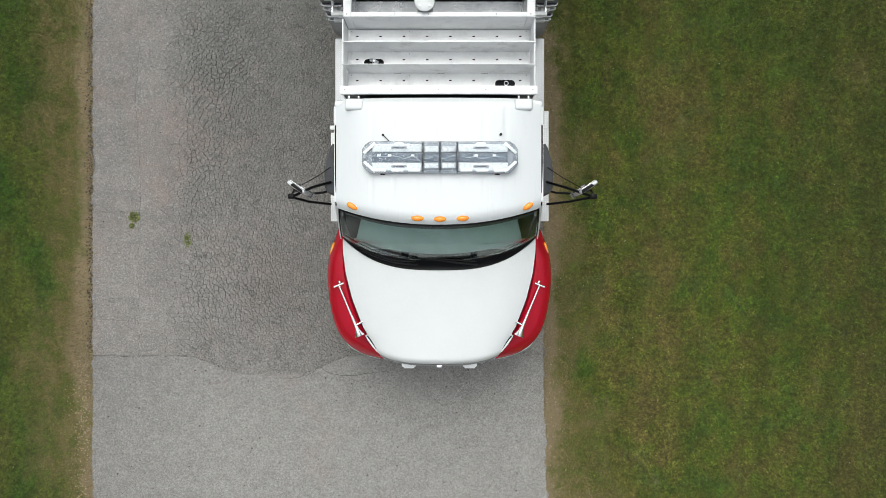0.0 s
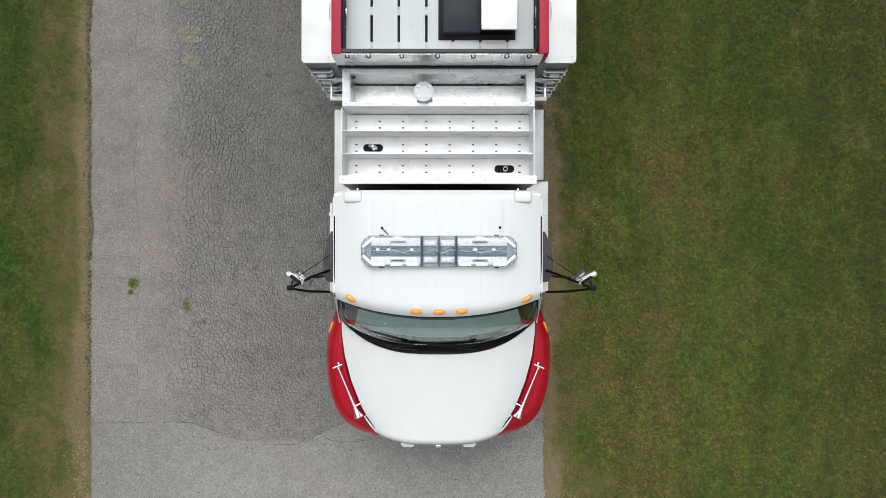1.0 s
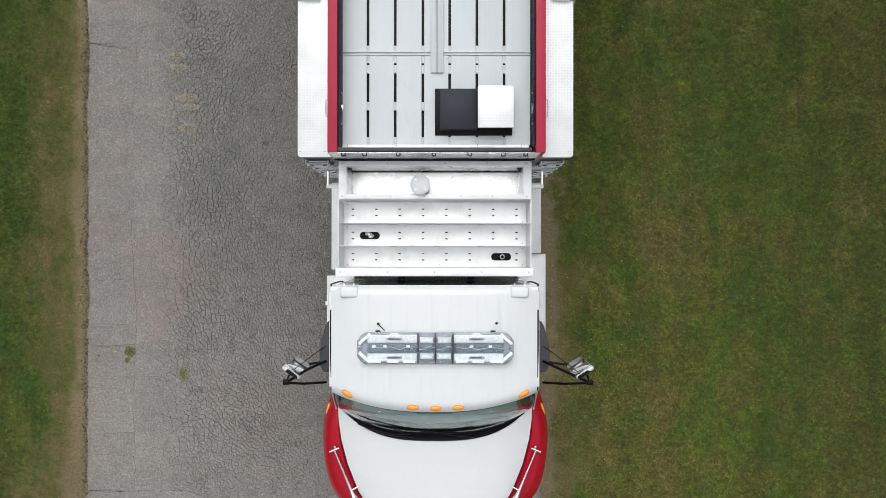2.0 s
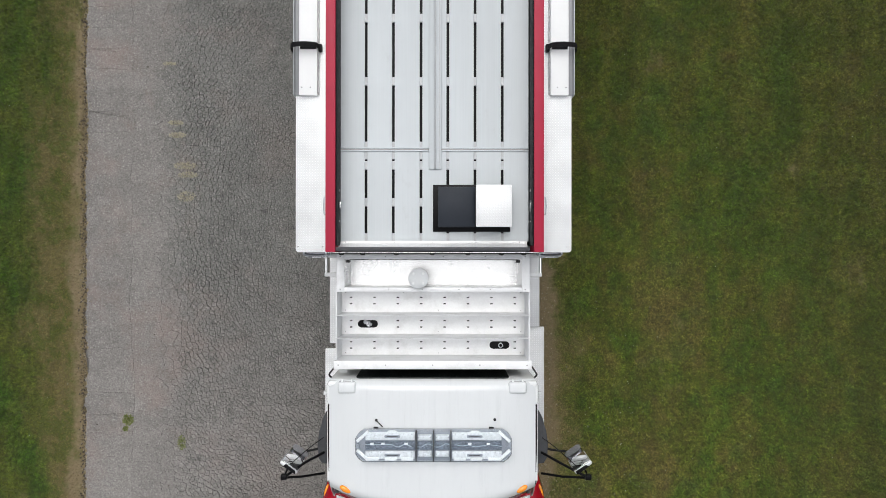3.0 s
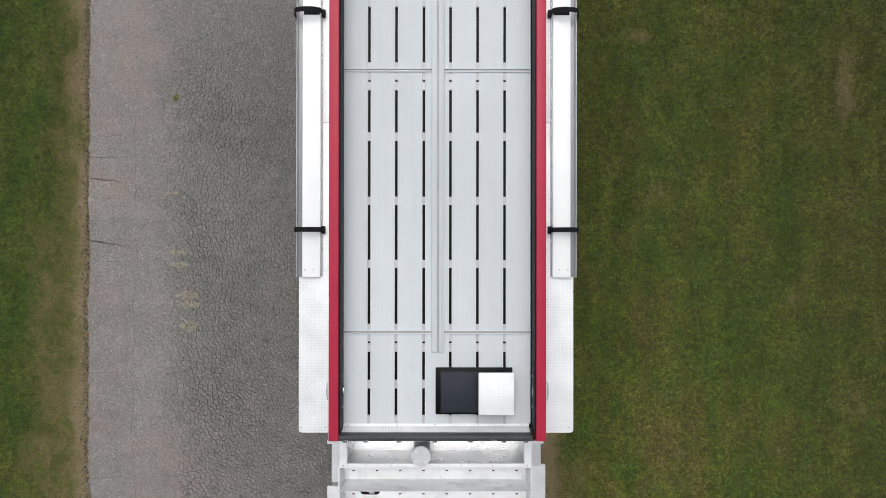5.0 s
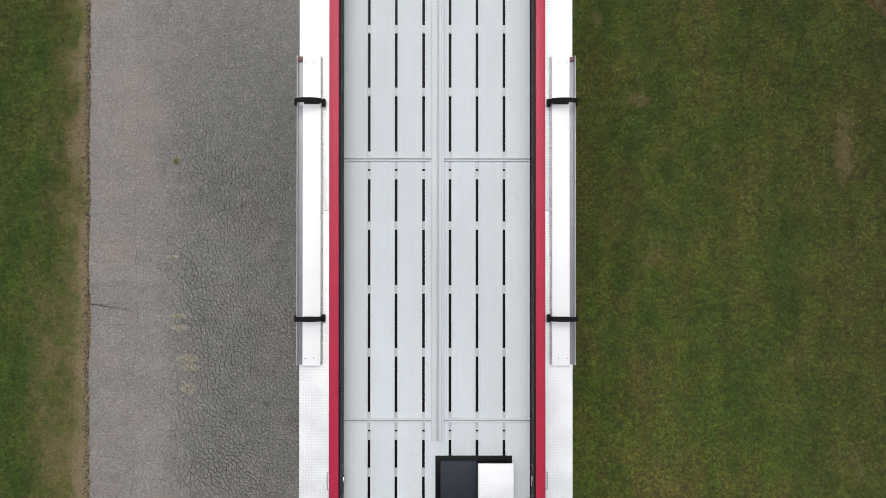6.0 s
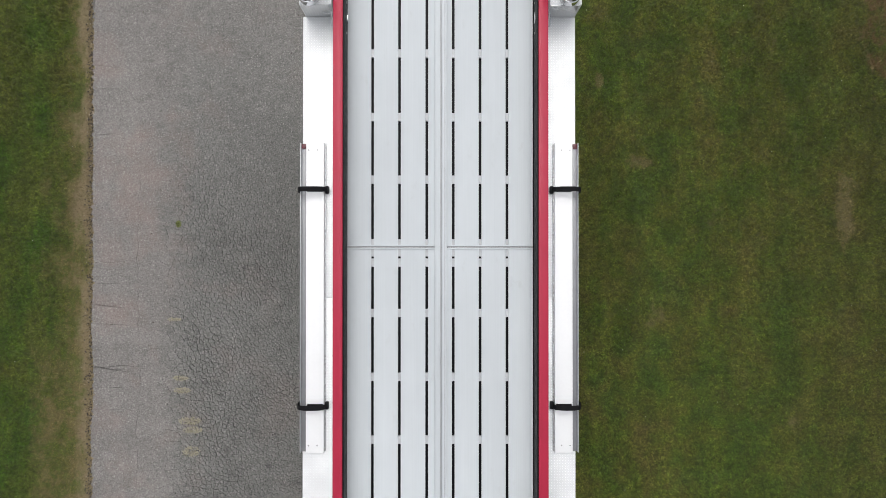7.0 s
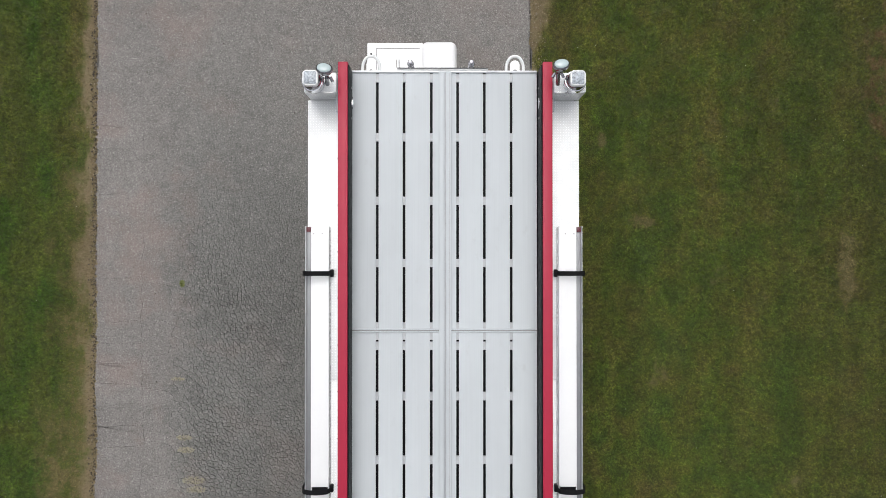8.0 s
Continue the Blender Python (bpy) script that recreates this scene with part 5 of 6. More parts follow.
def build_body():
    shell = part("body", box(-0.955, 0.955, 2.63, 8.38, 0.62, 2.60, 0.01), M_PLATE, truck, "white tank body with a red-railed hose bed")
    for s in (-1, 1):
        x0, x1 = sorted((s * 0.962, s * 1.255))
        for y0, y1, z0 in ((2.625, 5.55, 0.62), (5.56, 7.14, 1.35), (7.15, 8.19, 0.62)):
            part("side_compartment", box(x0, x1, y0, y1, z0, 2.605, 0.012), M_WHITE, shell, "white painted body compartment")
        part("front_face", box(x0, x1, 2.612, 2.6225, 0.65, 2.60, 0.0), M_FACE, shell)
        # deck of tread plate
        x0, x1 = (-1.272, -0.947) if s < 0 else (0.994, 1.292)
        # two sheets butted end to end
        for y0, y1 in ((2.60, 5.497), (5.503, 8.143)):
            deck = part("side_deck", prism(rounded(x0, x1, y0, y1, 0.028 if y0 < 3 else 0.004), 2.608, 2.636, bevel=0.004), M_TREADWHITE, shell, "white tread plate walkway")
        bolt_row(deck, [(s * 0.99, y, 2.635) for y in np.arange(2.75, 8.1, 0.44)] + [(s * 1.25, 2.65, 2.635), (s * 1.02, 2.65, 2.635)], 0.006)
        # red rail with its dark lining
        out_u = -0.945 if s < 0 else 0.992
        a, b = sorted((out_u - s * 0.088, out_u))
        rail = part("rail", box(a, b, 2.602, 8.425, 2.60, 2.945, 0.006), M_REDRAIL, shell, "red powder-coated rail")
        a, b = sorted((out_u - s * 0.1, out_u - s * 0.0895))
        part("liner", box(a, b, 2.66, 8.40, 2.60, 2.935, 0.002), M_CHARCOAL, rail, "charcoal liner inside the rail, deep shadow put into its colour")
        a, b = sorted((out_u - s * 0.002, out_u + s * 0.0012))
        part("rail_face", box(a, b, 2.604, 8.423, 2.64, 2.932, 0.0), M_PLATE, rail, "white aluminium outer face")
        a, b = sorted((out_u, out_u + s * 0.012))
        for y in np.arange(2.78, 8.3, 0.44):
            part("rivet", box(a, b, y - 0.008, y + 0.008, 2.80, 2.816, 0.0), M_GALV, rail)
        for y in (3.02, 8.08):
            loop = [(out_u, y - 0.085, 2.80), (out_u + s * 0.034, y - 0.075, 2.80), (out_u + s * 0.038, y, 2.80), (out_u + s * 0.034, y + 0.075, 2.80), (out_u, y + 0.085, 2.80)]
            part("handle", tube(loop, 0.007, 8), M_CHROME, rail, "bright chrome pull handle")
            bm = disc(s * 0.871, y, 2.80, 0.055, 0.012, 20, axis="x")
            bmesh.ops.transform(bm, matrix=Matrix.Translation((out_u - s * 0.106, y, 2.80)) @ Matrix.Diagonal((1, 1, 0.45, 1)) @ Matrix.Translation((-s * 0.871, -y, -2.80)), verts=bm.verts)
            part("handle_plate", bm, M_CHROME, rail)
            for d in (-0.14, 0.14):
                part("rivet", box(min(out_u - s * 0.108, out_u - s * 0.1), max(out_u - s * 0.108, out_u - s * 0.1), y + d - 0.008, y + d + 0.008, 2.79, 2.806, 0.0), M_GALV, rail)
        # raised corner post at the back, with beacon and flood lamp
        x0, x1 = (-1.262, -0.951) if s < 0 else (0.998, 1.305)
        post = part("corner_post", box(x0 + 0.010, x1 - 0.010, 8.150, 8.325, 2.61, 2.945, 0.006), M_TREADWHITE, shell, "raised corner post carrying lamps")
        part("post_face", box(x0 + 0.022, x1 - 0.035, 8.145, 8.1485, 2.64, 2.938, 0.0), M_TREADFACE, post, "tread plate front face")
        mid = -1.158 if s < 0 else 1.182
        back = 8.297 if s < 0 else 8.335
        beacon = part("beacon", disc(mid, 8.227, 2.945, 0.098, 0.10, 28, bevel=0.012), M_CHROME, post, "square-lensed chrome beacon")
        part("beacon_rim", disc(mid, 8.227, 3.045, 0.09, 0.05, 28, r2=0.07, bevel=0.008), M_DARKCHROME, beacon)
        bm = prism(rounded(mid - 0.066, mid + 0.066, 8.161, 8.293, 0.022), 3.095, 3.15, bevel=0.012)
        part("beacon_head", bm, M_WHITE, beacon)
        part("beacon_lens", prism(rounded(mid - 0.054, mid + 0.054, 8.173, 8.281, 0.014), 3.151, 3.158, bevel=0.002), M_BEACON, beacon, "clear ribbed lens")
        lamp = bmesh.new()
        bmesh.ops.create_uvsphere(lamp, u_segments=24, v_segments=12, radius=1.0)
        for v in lamp.verts:
            if v.co.z > 0:
                v.co.z *= 0.25
        bmesh.ops.transform(lamp, matrix=pose(s * 1.029, back, 3.185, -18, 0, s * 8) @ Matrix.Diagonal((0.075, 0.055, 0.085, 1)), verts=lamp.verts)
        flood = part("flood_lamp", lamp, M_DARKCHROME, post, "dark chrome oval work lamp with a pale lens")
        bm = bmesh.new()
        bmesh.ops.create_uvsphere(bm, u_segments=24, v_segments=10, radius=1.0)
        bmesh.ops.transform(bm, matrix=pose(s * 1.029, back + 0.004, 3.198, -18, 0, s * 8) @ Matrix.Diagonal((0.062, 0.044, 0.014, 1)), verts=bm.verts)
        part("lamp_lens", bm, M_LAMPGLASS, flood, "pale lens")
        part("swivel_bracket", tube([(s * 1.036, back, 3.115), (s * 1.026, back - 0.04, 3.045), (s * 1.04, 8.22, 2.94)], 0.02, 10), M_DARKCHROME, flood)
        for d in (-0.03, 0.028):
            part("swivel_knob", tube([(s * 1.026 + d, back - 0.04, 3.045), (s * 1.026 + d * 1.8, back - 0.08, 3.045)], 0.014, 8), M_DARKCHROME, flood)
    # folding steps on the front of the body
    for s in (-1, 1):
        for z in (1.43, 1.77, 2.11, 2.38):
            u = s * 1.135
            # dark finish on the step body paints the shadow behind the bright rims
            step = part("folding_step", box(u - 0.115, u + 0.115, 2.575, 2.611, z - 0.04, z, 0.006), M_DARKCHROME, truck, "folded step with a chrome rim, shadow put into its dark finish")
            for dz, dy in ((0.03, 0.0), (-0.06, -0.012)):
                loop = smooth_row([(u - 0.105, 2.60, z + dz), (u - 0.095, 2.572 + dy, z + dz), (u, 2.566 + dy, z + dz), (u + 0.095, 2.572 + dy, z + dz), (u + 0.105, 2.60, z + dz)], 4)
                part("step_rim", tube(loop, 0.010, 8), M_CHROME, step)
            part("step_tread", box(u - 0.045, u + 0.045, 2.545, 2.574, z - 0.10, z - 0.045, 0.004), M_PLATE, step)
            for d in (-0.095, 0.095):
                part("step_bolt", tube([(u + d, 2.555, z - 0.05), (u + d, 2.60, z - 0.05)], 0.013, 8), M_PLATE, step)
    # front wall of the hose bed
    wall = part("front_wall", box(-0.87, 0.87, 2.612, 2.646, 2.58, 2.925, 0.003), M_CHARCOAL2, shell, "dark grey front wall of the hose bed")
    part("wall_plate", box(-0.95, 0.95, 2.598, 2.6015, 2.45, 2.92, 0.0), M_TREADWALL, wall, "polished tread plate")
    part("wall_shelf", box(-0.95, 0.95, 2.588, 2.597, 2.44, 2.525, 0.0), M_BLACK, wall)
    bm = sheet([[(u, y, z) for u in np.linspace(-0.868, 0.868, 3)] for y, z in ((2.648, 2.80), (2.664, 2.745), (2.682, 2.713), (2.704, 2.709))], 0.004)
    part("kick_plate", bm, M_TREAD, wall, "bright tread plate kick strip")
    bolt_row(wall, [(u, 2.693, 2.7105) for u in (-0.8, -0.35, 0.0, 0.4, 0.8)], 0.006)
    for u in (-0.81, -0.62, -0.32, 0.0, 0.32, 0.62, 0.82):
        loop = [(u - 0.016, 2.597, 2.90), (u - 0.016, 2.58, 2.875), (u, 2.578, 2.87), (u + 0.016, 2.58, 2.875), (u + 0.016, 2.597, 2.90)]
        part("tie_loop", tube(loop, 0.006, 6), M_DARKSTEEL, wall)
    # bed floor: black bed, slats, cross strips, spine
    bed = part("hose_bed", box(-0.85, 0.888, 2.65, 8.395, 2.602, 2.655, 0.0), M_BLACK, shell, "hose bed floor of grey slats over black")
    edges = [-0.848] + [g for gap in GAPS for g in (gap - 0.0125, gap + 0.0125)] + [0.885]
    bridge = finish("slat_clip", box(-0.0125, 0.0125, -0.038, 0.038, -0.03, 0.0, 0.0), M_CLIP)
    for y0, y1, clips in (
        (BED0, SEAM1 - 0.004, (SEAM1 - 0.05, SEAM1 - 0.145, SEAM1 - 0.485, SEAM1 - 0.81)),
        (SEAM1 + 0.004, SEAM2 - 0.004, (SEAM1 + 0.035, SEAM1 + 0.63, SEAM1 + 1.215, SEAM1 + 1.81, SEAM2 - 0.145, SEAM2 - 0.05)),
        (SEAM2 + 0.004, BED1, (SEAM2 + 0.035, SEAM2 + 0.63, SEAM2 + 1.215, SEAM2 + 1.81, BED1 - 0.06)),
    ):
        for a, b in zip(edges[::2], edges[1::2]):
            bm = box(a, b, y0, y1, 2.672, 2.70, 0.003, segments=1)
            part("slat", bm, M_SLAT, bed)
        for y in clips:
            for g in GAPS:
                ob = new("slat_clip", bridge)
                ob.location = (g, y, 2.695)
                adopt(ob, bed)
    for y in (SEAM1, SEAM2):
        for u0, u1 in ((-0.848, -0.036), (0.088, 0.885)):
            strip = part("cross_strip", box(u0, u1, y - 0.018, y - 0.006, 2.699, 2.712, 0.002), M_SLAT, bed)
            part("strip_edge", box(u0, u1, y + 0.006, y + 0.018, 2.699, 2.712, 0.002), M_SLAT, strip)
            part("strip_web", box(u0, u1, y - 0.0055, y + 0.0055, 2.699, 2.703, 0.0), M_GALV, strip)
    part("end_strip", box(-0.848, 0.885, BED1 - 0.014, BED1 + 0.006, 2.69, 2.716, 0.003), M_ALU, bed)
    # spine along the middle: two angles side by side
    u = 0.025
    spine = part("spine", box(u - 0.058, u - 0.006, 3.364, 8.40, 2.70, 2.722, 0.003), M_SLAT, bed, "pale aluminium divider channel")
    part("spine_half", box(u + 0.006, u + 0.058, 3.364, 8.40, 2.70, 2.722, 0.003), M_SLAT, spine)
    part("spine_web", box(u - 0.0055, u + 0.0055, 3.366, 8.38, 2.70, 2.737, 0.002), M_CLIP, spine)
    part("spine_web", box(u + 0.034, u + 0.040, 3.366, 8.38, 2.7225, 2.728, 0.0), M_CLIP, spine)
    # fill tower: black well with its tread plate lid folded over
    well = part("fill_tower", box(0.005, 0.716, 2.789, 3.221, 2.66, 2.712, 0.004), M_BLACK, bed, "black fill tower with an open lid")
    part("tower_box", box(0.053, 0.388, 2.83, 3.192, 2.712, 2.818, 0.006), M_WELL, well)
    part("tower_neck", box(0.396, 0.69, 2.84, 3.18, 2.712, 2.872, 0.006), M_BLACK, well)
    lid = part("tower_lid", box(0.392, 0.712, 2.827, 3.204, 2.874, 2.906, 0.006), M_TREADWHITE, well, "white tread plate lid")
    part("lid_hinge", tube([(0.391, 2.86, 2.86), (0.391, 3.17, 2.86)], 0.008, 8), M_DARKSTEEL, lid)
    # back end: bar, hooks, dump chute
    bar = part("rear_bar", box(-0.43, 0.43, 8.435, 8.455, 2.60, 2.63, 0.004), M_PLATE, shell)
    part("bar_shade", box(-0.43, 0.43, 8.446, 8.4545, 2.6305, 2.636, 0.0), M_DARKSTEEL, bar)
    for u in (-0.305, 0.275):
        bm = disc(u, 8.50, 2.40, 0.018, 0.26, 14)
        disc(u, 8.50, 2.45, 0.032, 0.03, 16, bm, bevel=0.006)
        disc(u, 8.50, 2.57, 0.032, 0.035, 16, bm, bevel=0.008)
        disc(u, 8.50, 2.64, 0.024, 0.025, 16, bm, bevel=0.008)
        part("bar_knob", bm, M_DARKCHROME, bar, "dark chrome knob")
    for s in (-1, 1):
        u = 0.005 + s * 0.70
        arch = smooth_row([(u - 0.082, 8.39, 2.45), (u - 0.082, 8.52, 2.45), (u - 0.05, 8.595, 2.45), (u, 8.615, 2.45), (u + 0.05, 8.595, 2.45), (u + 0.082, 8.52, 2.45), (u + 0.082, 8.39, 2.45)], 5)
        hook = part("hand_grip", tube(arch, 0.015, 8), M_WHITE, shell, "white arched hand grip")
        part("grip_plate", prism(rounded(u - 0.046, u + 0.046, 8.42, 8.575, 0.042), 2.44, 2.455, bevel=0.003), M_WHITE, hook)
        part("grip_boss", disc(u, 8.46, 2.455, 0.022, 0.012, 16), M_DARKSTEEL, hook)
    chute = part("dump_chute", box(-0.845, -0.215, 8.39, 9.07, 1.10, 1.40, 0.012), M_PLATE2, truck, "white dump chute at the back")
    part("chute_bulge", box(-0.235, 0.165, 8.39, 9.085, 1.02, 1.44, 0.075, segments=5), M_PLATE2, chute)
    part("chute_fold", box(-0.74, -0.25, 9.00, 9.008, 1.4005, 1.407, 0.0), M_FACE, chute)
    part("chute_fold", box(-0.745, -0.737, 8.45, 9.008, 1.4005, 1.407, 0.0), M_FACE, chute)
    for u in (-0.515, -0.485):
        part("marking", box(u - 0.006, u + 0.006, 8.79, 8.88, 1.4002, 1.4025, 0.0), M_GALV, chute, "small grey unreadable marking")
    for y in (8.78, 8.86, 8.94):
        part("chute_bolt", disc(-0.80, y, 1.40, 0.012, 0.01, 8), M_DARKSTEEL, chute)
    part("chute_bolt", disc(-0.30, 8.75, 1.40, 0.012, 0.01, 8), M_DARKSTEEL, chute)
    return shell


def build_running_gear():
    for s in (-1, 1):
        x0, x1 = sorted((s * 1.0, s * 1.335))
        step = part("cab_step", box(x0, x1, 0.34, 1.425 if s < 0 else 1.69, 0.60, 0.635, 0.008), M_TREAD, truck, "tread plate cab step")
        part("step_skirt", box(min(s * 1.0, s * 1.30), max(s * 1.0, s * 1.30), 0.36, 1.40, 0.42, 0.60, 0.02), M_PLATE, step)
        part("frame_rail", box(s * 0.42 - 0.04, s * 0.42 + 0.04, -1.2, 8.3, 0.55, 0.80, 0.01), M_DARKSTEEL, truck)
    for y, us in ((-0.42, (1.02,)), (6.35, (1.07, 0.73))):
        part("axle", tube([(-1.0, y, 0.577), (1.0, y, 0.577)], 0.07, 12), M_DARKSTEEL, truck)
        for s in (-1, 1):
            for u in us:
                prof = [(0.29, -0.13), (0.42, -0.14), (0.48, -0.125), (0.50, -0.09), (0.50, 0.09), (0.48, 0.125), (0.42, 0.14), (0.29, 0.13)]
                rows = [[(s * (u + d), y + r * math.cos(a), 0.577 + r * math.sin(a)) for r, d in prof] for a in np.linspace(0, 2 * math.pi, 41)]
                bm = sheet(rows, 0)
                bmesh.ops.remove_doubles(bm, verts=bm.verts, dist=1e-5)
                wheel = part("wheel", bm, M_RUBBER, truck, "black truck wheel with metal rim")
                part("wheel_rim", disc(s * u - 0.10, y, 0.577, 0.295, 0.20, 32, axis="x", bevel=0.01), M_ALU, wheel)
                part("hub", disc(s * u - 0.13, y, 0.577, 0.10, 0.26, 20, axis="x", bevel=0.01), M_CHROME, wheel)


build_pump_module()
build_body()
build_running_gear()


# ---------- hose trays strapped along the walkways ----------
def build_tray(s):
    tray = new("strapped_cover")
    tray.location = (-0.04 + 0.012, 5.5, 2.582)
    tagged(tray, "long white aluminium cover held by two black straps on the walkway", "cover", "covers along the truck")
    y0, y1 = 4.052 - 5.5, 6.949 - 5.5
    x0, x1 = sorted((s * 1.078, s * 1.245))
    top = part("cover_plate", box(x0, x1, y0, y1, 0.0, 0.05, 0.004), M_PLATE2, tray)
    x0, x1 = sorted((s * 1.247, s * 1.296))
    part("side_channel", box(x0, x1, y0 + 0.005, y1 - 0.005, 0.001, 0.012, 0.002), M_CHANNEL, tray, "grey outer channel")
    part("end_reflector", box(x0 + 0.004, x1 - 0.004, y1 - 0.052, y1 - 0.008, 0.012, 0.03, 0.003), M_MAROON, tray, "dark red end reflector")
    x0, x1 = sorted((s * 1.2965, s * 1.302))
    part("channel_lip", box(x0, x1, y0, y1, -0.10, 0.045, 0.002), M_ALU, tray)
    x0, x1 = sorted((s * 1.064, s * 1.077))
    part("hinge", box(x0, x1, y0 + 0.01, y1 - 0.01, 0.0, 0.02, 0.002), M_HINGE, tray, "long piano hinge")
    for y in (y0 + 0.07, y1 - 0.07):
        for u in (1.14, 1.22):
            part("screw", disc(s * u, y, 0.05, 0.006, 0.004, 8), M_GALV, tray)
    for y in (4.492 - 5.5, 6.508 - 5.5):
        # the strap bows up over the cover, with a flat strip below it
        pts = [(s * u, z) for u, z in ((1.05, 0.0), (1.058, 0.08), (1.072, 0.13), (1.12, 0.155), (1.18, 0.162), (1.24, 0.155), (1.295, 0.13), (1.318, 0.08), (1.327, 0.02), (1.327, -0.12))]
        bm = sheet([[(u, yy, z) for u, z in pts] for yy in (y - 0.022, y, y + 0.022)], 0.004)
        strap = part("strap", bm, M_STRAP, tray, "black webbing strap")
        x0, x1 = sorted((s * 1.085, s * 1.235))
        part("strap_strip", box(x0, x1, y - 0.018, y + 0.018, 0.051, 0.056, 0.001), M_STRAP, strap, "flat dark grey strip on the cover")
        part("buckle", box(min(s * 1.035, s * 1.07), max(s * 1.035, s * 1.07), y - 0.036, y + 0.036, 0.0, 0.05, 0.010), M_BLACK, strap)


build_tray(-1)
build_tray(1)


# ---------- small growth and litter on the ground ----------
def scatter_stones(name, spots, lo, hi, material, label, category, parent=None):
    """Irregular small stones as one joined mesh."""
    rng = np.random.default_rng(len(spots) + 3)
    verts, faces = [], []
    for x, y, z in spots:
        r, base, k = rng.uniform(lo, hi), len(verts), 6
        turn = rng.uniform(0, 6.28)
        rad = r * rng.uniform(0.6, 1.15, (2, k))
        for ring, (lift, grow) in enumerate(((0.0, 1.0), (rng.uniform(0.5, 0.9) * r, 0.7))):
            verts += [(x + rad[ring, i] * grow * math.cos(turn + 6.283 * i / k), y + rad[ring, i] * grow * math.sin(turn + 6.283 * i / k), z + lift) for i in range(k)]
        verts.append((x, y, z + r * rng.uniform(0.8, 1.1)))
        for i in range(k):
            j = (i + 1) % k
            faces.append((base + i, base + j, base + k + j, base + k + i))
            faces.append((base + k + i, base + k + j, base + 2 * k))
    me = bpy.data.meshes.new(name)
    me.from_pydata(verts, [], faces)
    me.materials.append(material)
    ob = new(name, me)
    if parent:
        ob.parent = parent
    return tagged(ob, label, category, kind="stuff")


rng = np.random.default_rng(21)
# crumbled edge of the drive
spots = []
for _ in range(3800):
    y = rng.uniform(-4.0, 11.0)
    left = rng.random() < 0.55
    thick = 2.4 if (left and y < -1.3) else 1.0
    off = abs(rng.normal(0, 0.05)) * thick
    x = ROAD_L + 0.02 - off if left else road_right(y) - 0.02 + abs(rng.normal(0, 0.12))
    if left and thick == 1.0 and rng.random() < 0.25:
        continue
    spots.append((x, y, 0.0))
scatter_stones("gravel", spots, 0.004, 0.011, M_STONE, "pale gravel crumbs along the drive's edge", "gravel")

# pebbles washed out beside the apron
spots = [(-4.64 - abs(rng.normal(0, 0.11)), rng.uniform(-4.2, -1.5), 0.0) for _ in range(420)]
scatter_stones("pebbles", spots, 0.005, 0.0125, M_PEBBLE, "pale yellowish pebbles washed out beside the apron", "pebbles")

# pale lumps broken out of the layer where it meets the apron
spots = [(-2.56 + 0.085 * i + rng.uniform(-0.02, 0.02), -1.50 + rng.uniform(-0.02, 0.03), 0.016) for i in range(6)]
scatter_stones("rubble", spots, 0.022, 0.036, M_RUBBLE, "pale asphalt lumps broken out at the joint", "rubble")

# a thin crack wandering across the apron
way = smooth_row([(-2.19, -1.683, 0.0225), (-1.93, -1.683, 0.0225), (-1.712, -1.616, 0.0225), (-1.62, -1.543, 0.0225), (-1.454, -1.627, 0.0225), (-1.196, -1.653, 0.0225), (-0.937, -1.616, 0.0225), (-0.753, -1.60, 0.0225)], 8)
rows = []
for i, p in enumerate(way):
    w = 0.0022 + 0.0022 * abs(noise.noise((i * 0.7, 3, 1)))
    dy = 0.014 * noise.noise((p.x * 14, 2, 5))
    rows.append([(p.x, p.y + dy - w, 0.0225), (p.x, p.y + dy + w, 0.0225)])
part("crack", sheet(rows, 0), M_JOINT, apron, "dark wandering crack")

# dark crumbs lying on the apron and the drive
spots = [(rng.uniform(-4.4, 1.1), rng.uniform(-4.0, -1.5), 0.021) for _ in range(110)] + [(rng.uniform(-4.5, -1.4), rng.uniform(-1.2, 10.0), 0.018) for _ in range(55)] + [(ROAD_L - 0.01 - abs(rng.normal(0, 0.04)), rng.uniform(-1.3, 11.0), 0.0) for _ in range(1500)]
scatter_stones("crumbs", spots, 0.005, 0.014, M_CRUMB, "dark crumbs scattered on the asphalt", "debris")


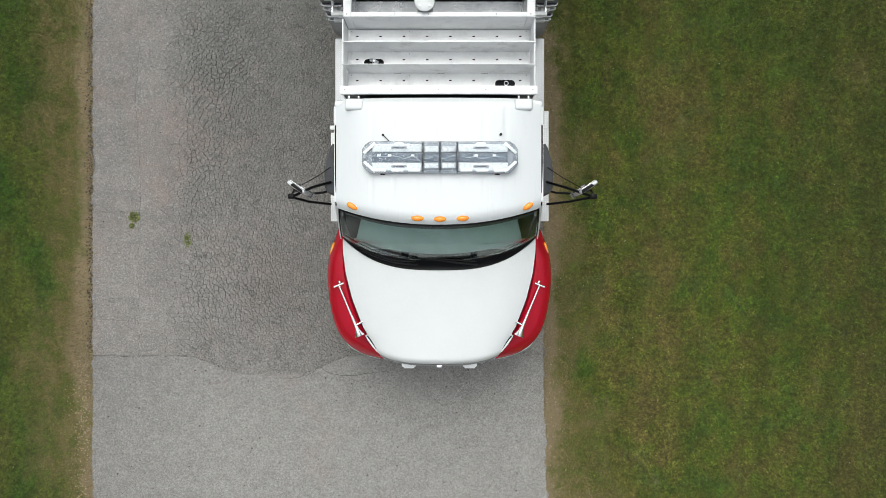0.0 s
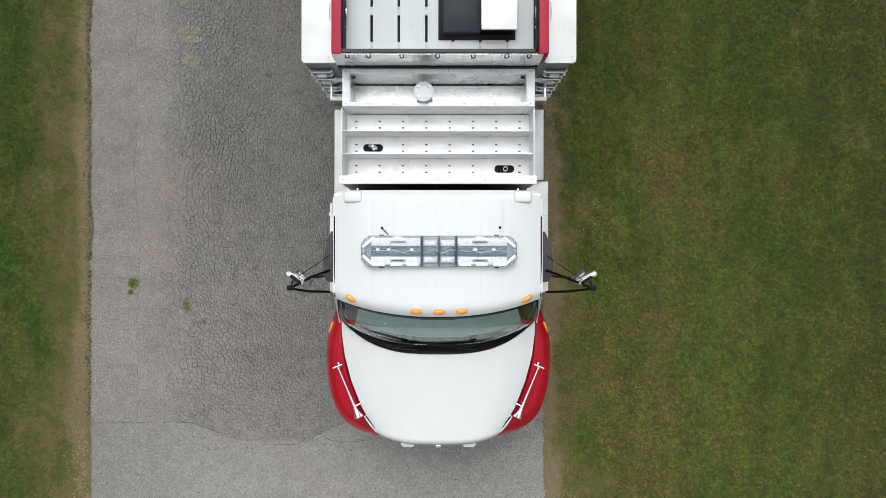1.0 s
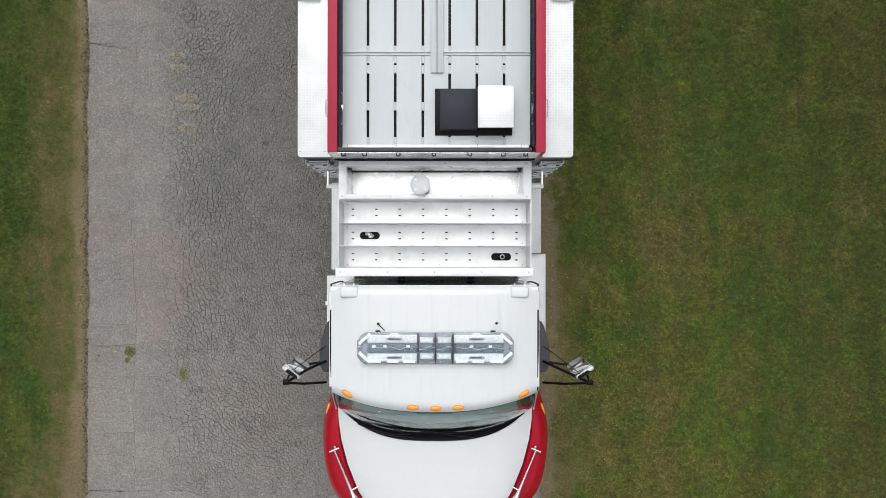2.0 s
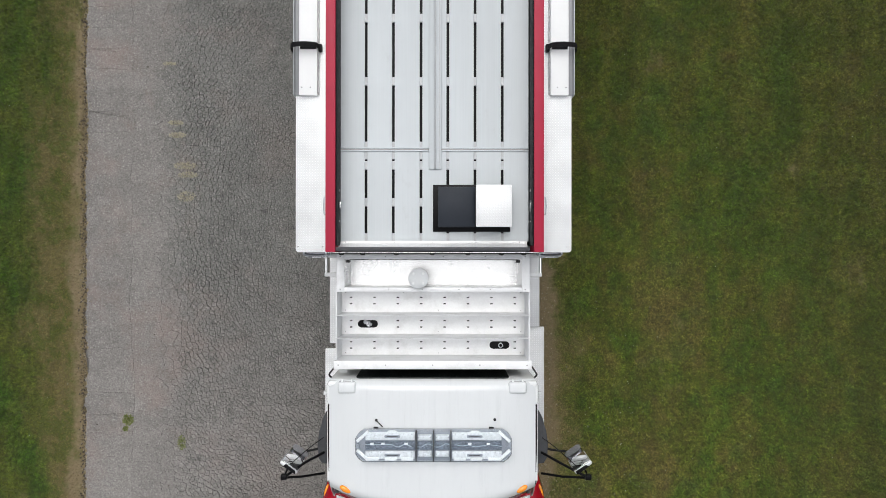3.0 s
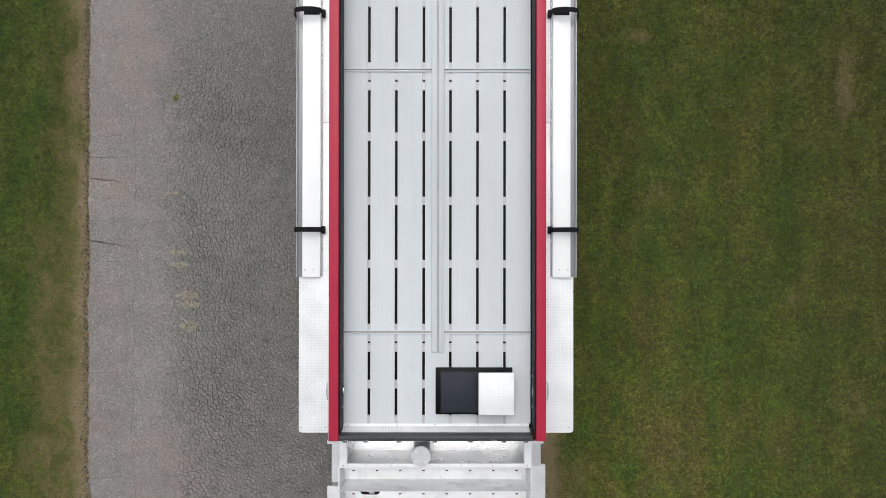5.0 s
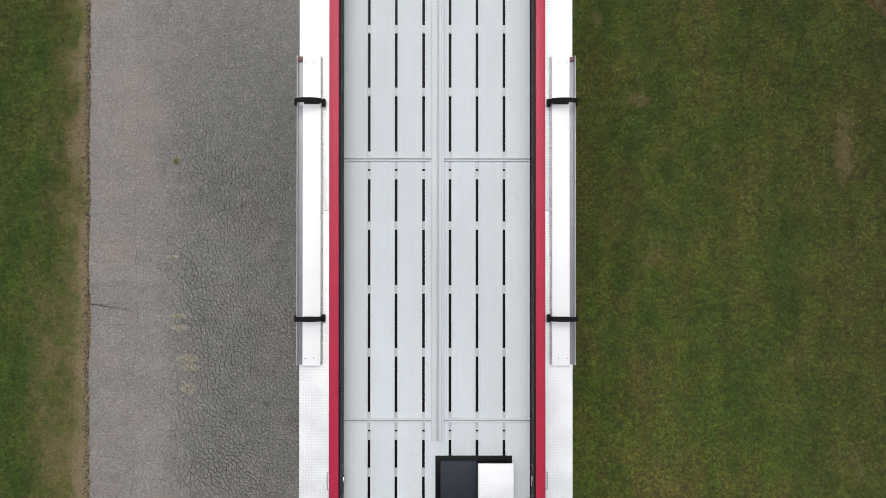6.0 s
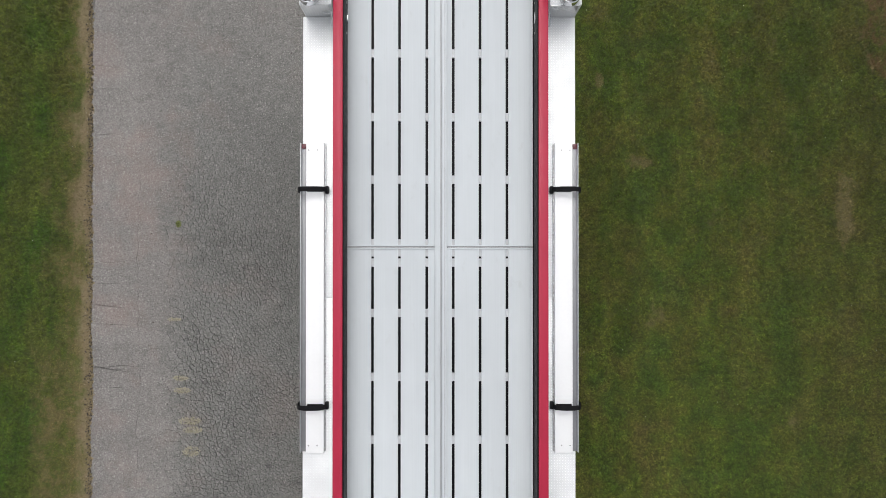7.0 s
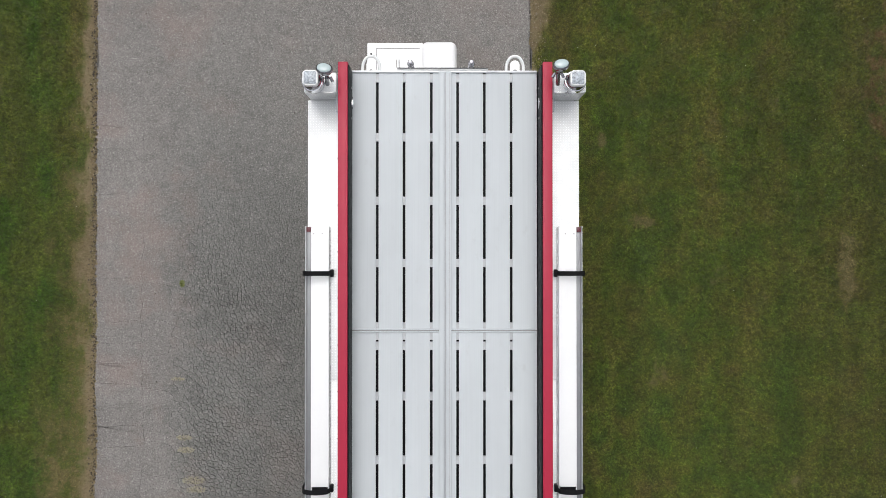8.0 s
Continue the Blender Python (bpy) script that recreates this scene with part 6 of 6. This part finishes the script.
def tuft(x, y, wide, long_, blades, material, label):
    """A low cushion of moss and weed rooted in a crack."""
    rng = np.random.default_rng(int(abs(x * 100)) + int(abs(y * 10)))
    verts, faces = [], []
    for _ in range(blades):
        a, r = rng.uniform(0, 6.283), math.sqrt(rng.random())
        px, py = x + wide * r * math.cos(a), y + long_ * r * math.sin(a)
        turn, tall, w = rng.uniform(0, 6.283), rng.uniform(0.008, 0.03) * (1.25 - r), rng.uniform(0.003, 0.007)
        base = len(verts)
        verts += [(px - w * math.sin(turn), py + w * math.cos(turn), 0.02), (px + w * math.sin(turn), py - w * math.cos(turn), 0.02), (px + 0.018 * math.cos(turn), py + 0.018 * math.sin(turn), 0.02 + tall)]
        faces.append((base, base + 1, base + 2))
    me = bpy.data.meshes.new("weed_tuft")
    me.from_pydata(verts, [], faces)
    me.materials.append(material)
    return tagged(new("weed_tuft", me), label, "weed", "weeds in the cracks")


def leaf_material(name, a, b):
    n = Nodes(name)
    rnd = n.node("ShaderNodeNewGeometry").outputs["Random Per Island"]
    n.set(Base_Color=n.mix(rnd, a, n.mix(n.noise(60.0), b, a)), Roughness=0.7)
    return n.mat


M_WEED = leaf_material("weed_leaves", (0.10, 0.125, 0.03), (0.24, 0.24, 0.08))
M_MOSS = leaf_material("pale_moss", (0.27, 0.25, 0.17), (0.40, 0.37, 0.27))
tuft(-4.03, 0.42, 0.075, 0.075, 330, M_WEED, "low green weed tuft rooted in the asphalt")
tuft(-4.06, 0.30, 0.035, 0.03, 120, M_WEED, "small green weed tuft rooted in a crack")
tuft(-3.33, 0.12, 0.055, 0.09, 210, M_WEED, "low olive weed tuft in a crack of the drive")
tuft(-3.45, 6.30, 0.03, 0.04, 220, M_WEED, "small round weed tuft on the drive")
for x, y, w, l, k in ((-3.42, 4.28, 0.10, 0.03, 170), (-3.40, 4.12, 0.11, 0.035, 190), (-3.30, 3.72, 0.15, 0.05, 260), (-3.26, 3.60, 0.13, 0.04, 200), (-3.28, 3.32, 0.12, 0.07, 230), (-3.50, 5.05, 0.09, 0.02, 120)):
    tuft(x, y, w, l, k, M_MOSS, "pale yellowish moss patch filling cracks")

# pale clover heads and dry leaves in the lawn
spots = []
for _ in range(330):
    if rng.random() < 0.45:
        spots.append((rng.normal(2.25, 0.35), rng.normal(0.3, 0.9), 0.028))
    else:
        spots.append((rng.uniform(1.7, 6.8) if rng.random() < 0.75 else rng.uniform(-6.8, -4.8), rng.uniform(-3.8, 10.8), 0.028))
M_CLOVER = plain("clover_heads", (0.55, 0.58, 0.52), 0.8, vary=0.3, scale=30.0)
scatter_stones("clover_heads", spots, 0.003, 0.0065, M_CLOVER, "small pale clover heads dotted in the lawn", "clover")
